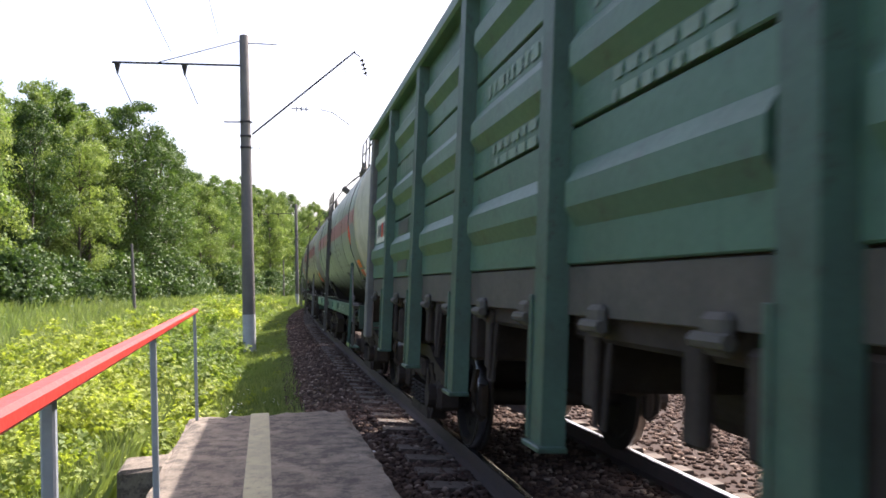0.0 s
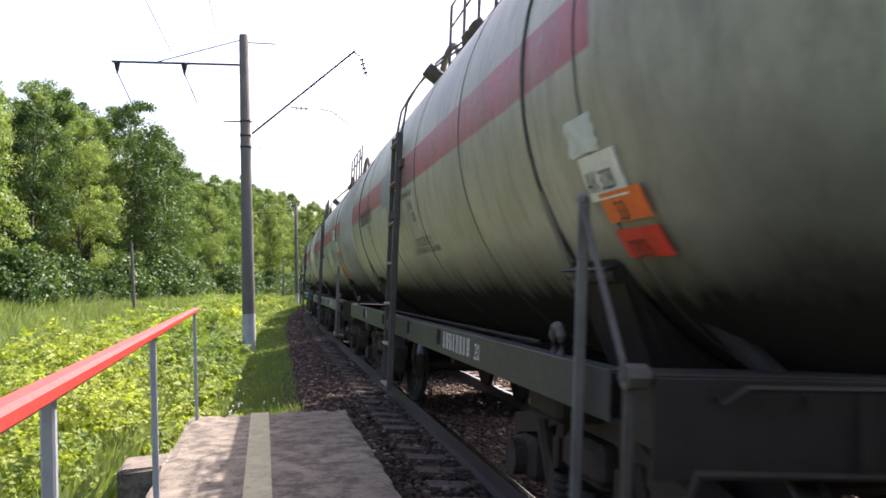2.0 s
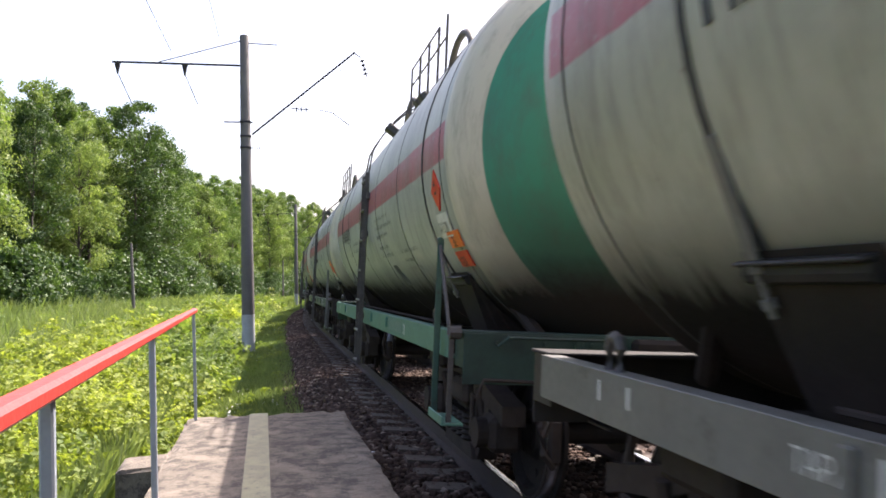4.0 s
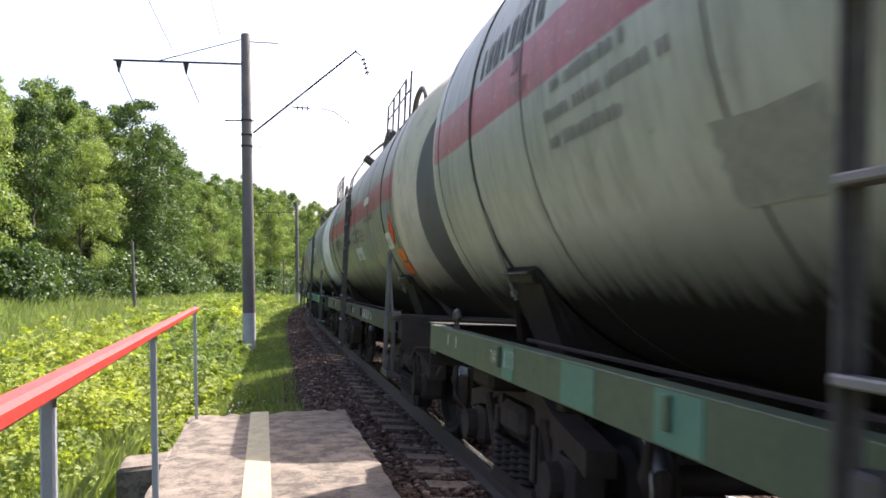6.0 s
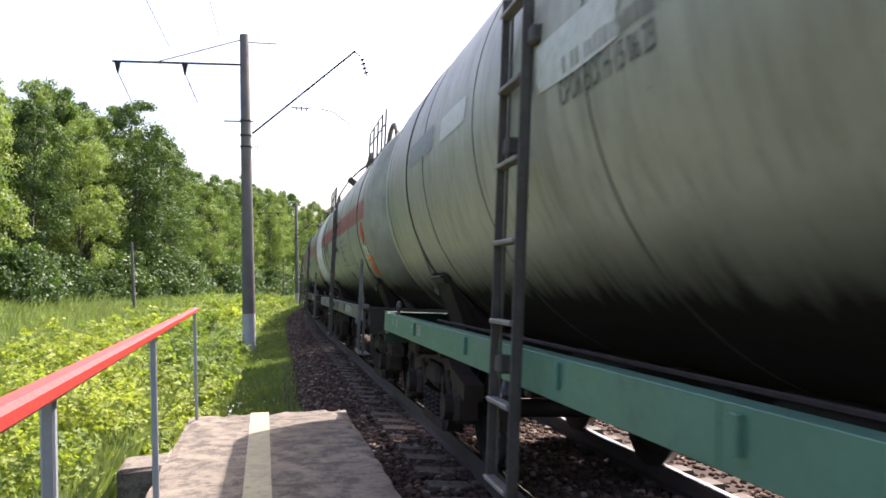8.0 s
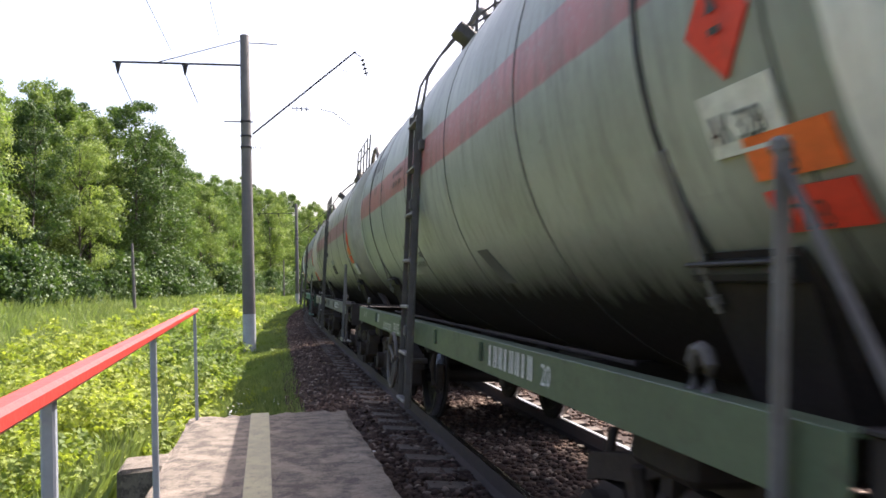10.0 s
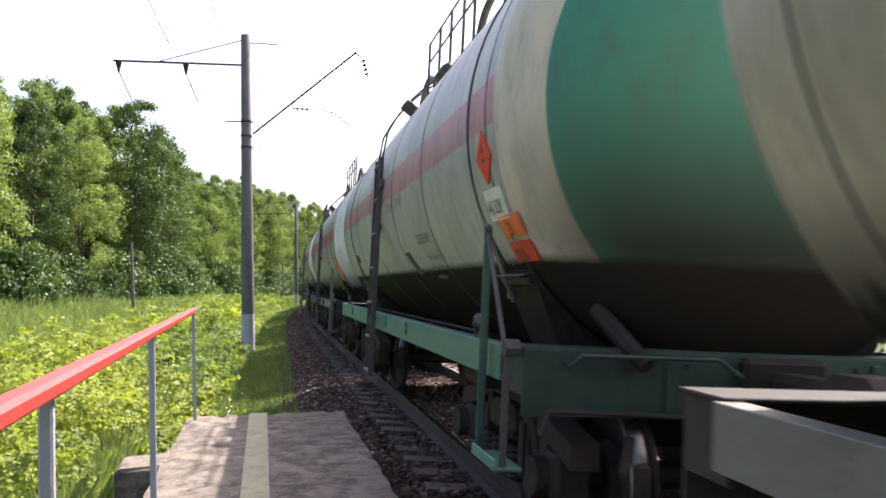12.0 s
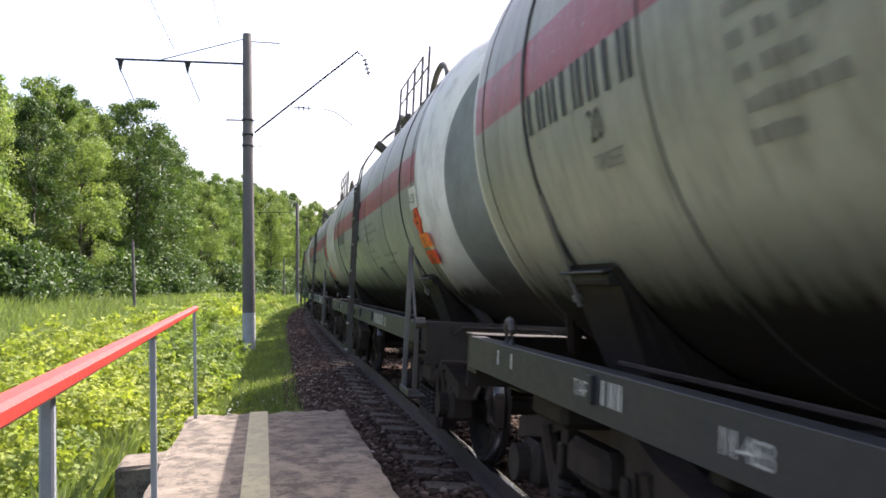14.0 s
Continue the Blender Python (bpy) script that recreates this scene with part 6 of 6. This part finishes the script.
def build_forest():
    kinds = []
    for k in range(5):
        trunk, crown = tree_meshes(40 + k, 21.5, 3.7 + 0.3 * (k % 3), 95, 175, 0.23)
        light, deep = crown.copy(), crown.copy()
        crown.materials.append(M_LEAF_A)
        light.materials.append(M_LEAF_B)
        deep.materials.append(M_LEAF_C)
        kinds.append((trunk, crown, light, deep))
    rng = random.Random(21)

    def tree(x, y, scale, pale, wide=1.0):
        trunk, crown, light, deep = kinds[rng.randrange(5)]
        e = thing("tree", "tall leafy deciduous tree at the forest edge" if not pale else "pale green leafy birch tree at the forest edge", "tree", "forest trees")
        e.matrix_world = pose(x, y, -0.6, 0, 0, rng.uniform(0, 360)) @ Matrix.Diagonal((scale * wide, scale * wide, scale, 1))
        part("trunk", trunk, M_BARK, e)
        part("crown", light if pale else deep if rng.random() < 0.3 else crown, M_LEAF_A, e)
    y = 30.0
    while y < 300:
        far = max(0.0, (y - 140) / 160)
        x = -37.5 + 30 * far ** 1.5 + rng.uniform(-1.6, 1.6)
        tree(x, y, rng.uniform(0.74, 1.0) * (1.14 if y < 110 else 1.04), rng.random() < 0.28, rng.uniform(0.85, 1.3))
        tree(x - rng.uniform(5, 7.5), y + rng.uniform(1, 4), rng.uniform(0.92, 1.12) * (1.14 if y < 110 else 1.04), rng.random() < 0.2, rng.uniform(0.85, 1.25))
        if y < 110:
            tree(x - rng.uniform(9, 12), y + rng.uniform(-2, 2), rng.uniform(1.04, 1.2), False, 1.1)
        y += rng.uniform(4.6, 6.8) * (1 + y / 300)
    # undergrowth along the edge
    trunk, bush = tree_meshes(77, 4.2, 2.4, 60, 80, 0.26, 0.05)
    # bush leaves take a darker colour for the shade along the forest foot
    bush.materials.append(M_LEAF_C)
    y = 32.0
    while y < 260:
        far = max(0.0, (y - 140) / 160)
        e = thing("bush", "dark leafy bush under the forest edge", "bush", "forest bushes")
        s = rng.uniform(0.7, 1.3)
        e.matrix_world = pose(-34.2 + 30 * far ** 1.5 + rng.uniform(-1.2, 1.2), y, -0.7, 0, 0, rng.uniform(0, 360)) @ Matrix.Diagonal((s, s, s, 1))
        part("stem", trunk, M_BARK, e)
        part("crown", bush, M_LEAF_A, e)
        y += rng.uniform(2.6, 4.2)


def meadow():
    rng = np.random.default_rng(11)
    # leafy weeds: clumps of stems between the track and the forest
    P, N, S = [], [], []

    def ground_at(x, y):
        s = y / 0.975
        c = centre(s)
        a = heading(s)
        w = (x - c[0]) * math.cos(a) + (y - c[1]) * math.sin(a)
        return w, ground_z(x, y, w)

    def plant(x, y, h, rad, count, leaf):
        w, z = ground_at(x, y)
        # tufts over a dome, a few leaves round each
        tufts = max(3, count // 13)
        t = rng.random(tufts)
        a = rng.uniform(0, math.tau, tufts)
        k = rng.uniform(0.45, 1.0, tufts) ** 0.5
        side = np.sqrt(1 - t * t)
        lump = 1 + 0.25 * np.sin(3 * a + x * 7) + 0.15 * np.sin(7 * a + y * 5.0)
        r = rad * side * k * lump
        core = np.stack((x + r * np.cos(a), y + r * np.sin(a), z + 0.05 + h * t * k), 1)
        face = np.stack((np.cos(a) * side * 0.8, np.sin(a) * side * 0.8, 0.4 + 0.7 * t), 1) + rng.normal(0, 0.3, (tufts, 3))
        pick = rng.integers(0, tufts, count)
        p = core[pick] + rng.normal(0, leaf * 0.75, (count, 3)) * np.array((1.0, 1.0, 0.6))
        P.append(p)
        N.append(unit_rows(face[pick] + rng.normal(0, 0.3, (count, 3))))
        S.append(leaf * rng.uniform(0.55, 1.35, count))
    for _ in range(3300):
        y = -9.0 + 77 * rng.random() ** 1.35
        s = y / 0.975
        c, a = centre(s), heading(s)
        band = rng.random() < 0.72
        w = -3.7 - 5.5 * rng.random() if band else -8.5 - 22 * rng.random()
        x = c[0] + math.cos(a) * w
        yy = y + math.sin(a) * w
        if yy < 9.2 and x > -3.55 - 0.25 * (yy - 8.2):
            continue
        dist = math.hypot(x, yy)
        patch = 0.78 + 1.25 * noise.noise(Vector((x * 0.3, yy * 0.3, 3.0))) + 0.5 * noise.noise(Vector((x * 1.1, yy * 1.1, 7.0)))
        if patch < 0.42:
            continue
        tall = rng.uniform(0.8, 1.35) if band and w < -4.4 else rng.uniform(0.35, 0.8)
        if dist < 8:
            tall *= 0.75
        plant(x, yy, min(tall * patch * 1.15, 1.9), rng.uniform(0.3, 0.65), int(260 if dist < 14 else 120 if dist < 30 else 60), 0.07 if dist < 14 else 0.11 if dist < 30 else 0.17)
    for _ in range(70):  # rank growth round the concrete block
        yy = rng.uniform(3.5, 9.5)
        plant(-3.35 - 0.23 * (yy - 8.2) - 0.9 * rng.random(), yy, rng.uniform(0.3, 0.6), 0.3, 150, 0.06)
    for _ in range(260):
        s = 9.0 + 50 * rng.random() ** 1.5
        c, a = centre(s), heading(s)
        w = -2.35 - 1.6 * rng.random()
        x, yy = c[0] + math.cos(a) * w, c[1] + math.sin(a) * w
        plant(x, yy, rng.uniform(0.08, 0.24), 0.16, 40, 0.04 + 0.0016 * yy)
    me = leaves_mesh("weeds", np.concatenate(P), np.concatenate(N), np.concatenate(S), rng, 0.7)
    me.materials.append(M_WEED)
    tagged(new("meadow_weeds", me), "dense bright yellow-green leafy weeds in the sun", "weeds", kind="stuff")
    # small white umbels along the verge
    n = 200
    s = 10 + 45 * rng.random(n) ** 1.6
    k = rng.integers(0, 34, n)
    spots = rng.random((34, 2))
    s, w = 10 + 42 * spots[k, 0] ** 1.6, -2.5 - 2.2 * spots[k, 1]
    a = np.interp(s, _s, _head)
    x = np.interp(s, _s, _x) + np.cos(a) * w + rng.normal(0, 0.09, n)
    yy = np.interp(s, _s, _y) + np.sin(a) * w + rng.normal(0, 0.09, n)
    z = np.array([ground_z(*q) for q in zip(x, yy, w)]) + 0.42 + rng.normal(0, 0.03, n)
    me = leaves_mesh("umbels", np.stack((x, yy, z), 1), unit_rows(np.stack((rng.normal(0, 0.3, n), rng.normal(0, 0.3, n), np.ones(n)), 1)), rng.uniform(0.018, 0.035, n), rng, 0.9)
    me.materials.append(plain("white_petal", (0.75, 0.75, 0.68), 0.7))
    tagged(new("white_flowers", me), "small white umbel flowers on the grassy verge", "flowers", kind="stuff")
    # grass: narrow upright blades
    n = 190000
    y = -12.0 + 109 * rng.random(n) ** 1.4
    w = -2.25 - 36 * rng.random(n) ** 1.5
    right = rng.random(n) < 0.04
    w = np.where(right, 9.0 + 10 * rng.random(n), w)
    verge = rng.random(n) < 0.38  # short dense turf between the ballast and the weeds
    y = np.where(verge, 7.0 + 50 * rng.random(n) ** 1.7, y)
    w = np.where(verge, -2.2 - 2.3 * rng.random(n), w)
    edge = ~verge & (rng.random(n) < 0.16)  # tall pale grass under the trees
    y = np.where(edge, 26 + 95 * rng.random(n), y)
    w = np.where(edge, -22 - 9 * rng.random(n), w)
    s = y / 0.975
    a = np.interp(s, _s, _head)
    x = np.interp(s, _s, _x) + np.cos(a) * w
    yy = np.interp(s, _s, _y) + np.sin(a) * w
    keep = ~((yy < 8.9) & (x > -2.7 - 0.23 * (yy - 8.2)) & (w < 0))
    x, yy, w = x[keep], yy[keep], w[keep]
    n = len(x)
    z = np.array([ground_z(*q) for q in zip(x, yy, w)])
    dist = np.hypot(x, yy)
    h = rng.uniform(0.25, 0.6, n) * (1 + dist / 90) * np.where(w < -9, 1.35, 1.0) * np.where(w > -4.2, 0.36, 1.0) * np.where(w < -21, 1.35, 1.0)
    wd = 0.005 + 0.0007 * dist
    ang = rng.uniform(0, math.tau, n)
    lean = rng.normal(0, 0.22, (n, 2)) * h[:, None]
    bx, by = np.cos(ang) * wd, np.sin(ang) * wd
    A = np.stack((x - bx, yy - by, z), 1)
    B = np.stack((x + bx, yy + by, z), 1)
    C = np.stack((x + bx * 0.7 + lean[:, 0] * 0.4, yy + by * 0.7 + lean[:, 1] * 0.4, z + h * 0.6), 1)
    D = np.stack((x + lean[:, 0], yy + lean[:, 1], z + h), 1)
    V = np.stack((A, B, C, D), 1).reshape(-1, 3)
    idx = np.arange(n, dtype=np.int32)[:, None] * 4
    F = np.concatenate((idx + [0, 1, 2], idx + [0, 2, 3]), 1).reshape(-1, 3).astype(np.int32)
    me = bpy.data.meshes.new("grass")
    me.vertices.add(len(V))
    me.vertices.foreach_set("co", V.astype(np.float32).ravel())
    me.loops.add(F.size)
    me.loops.foreach_set("vertex_index", F.ravel())
    me.polygons.add(len(F))
    me.polygons.foreach_set("loop_start", np.arange(0, F.size, 3, dtype=np.int32))
    me.update()
    me.materials.append(M_GRASS)
    tagged(new("grass", me), "tall sunlit meadow grass beside the railway", "grass", kind="stuff")


build_ground()
build_track()
build_platform()
build_railing()
build_scrap()
build_poles()
build_wires()
build_forest()
meadow()
build_stones()
build_sleepers()


def motions():
    """The train rolls towards the camera along the bend."""
    times = [0.5 * k for k in range(29)]
    for car, s0, wheels in TRAIN:
        walk(car, [(t, car_pose(s0 - 10.671 * t - 0.00068 * t * t)) for t in times])
    # wheels turn 86 degrees from row to row, each fifteenth of a second; alike wheelsets share the keys of the first
    lead = {}
    turn = 10.68 / 0.475 / 15
    for car, s0, wheels in TRAIN:
        for w, y in wheels:
            if y not in lead:
                walk(w, [(k / 15, pose(0, y, 0.475) @ Matrix.Rotation(turn * k, 4, "X")) for k in range(211)])
                lead[y] = w.animation_data
            else:
                w.rotation_mode = "QUATERNION"
                keys = w.animation_data_create()
                keys.action, keys.action_slot = lead[y].action, lead[y].action_slot


motions()
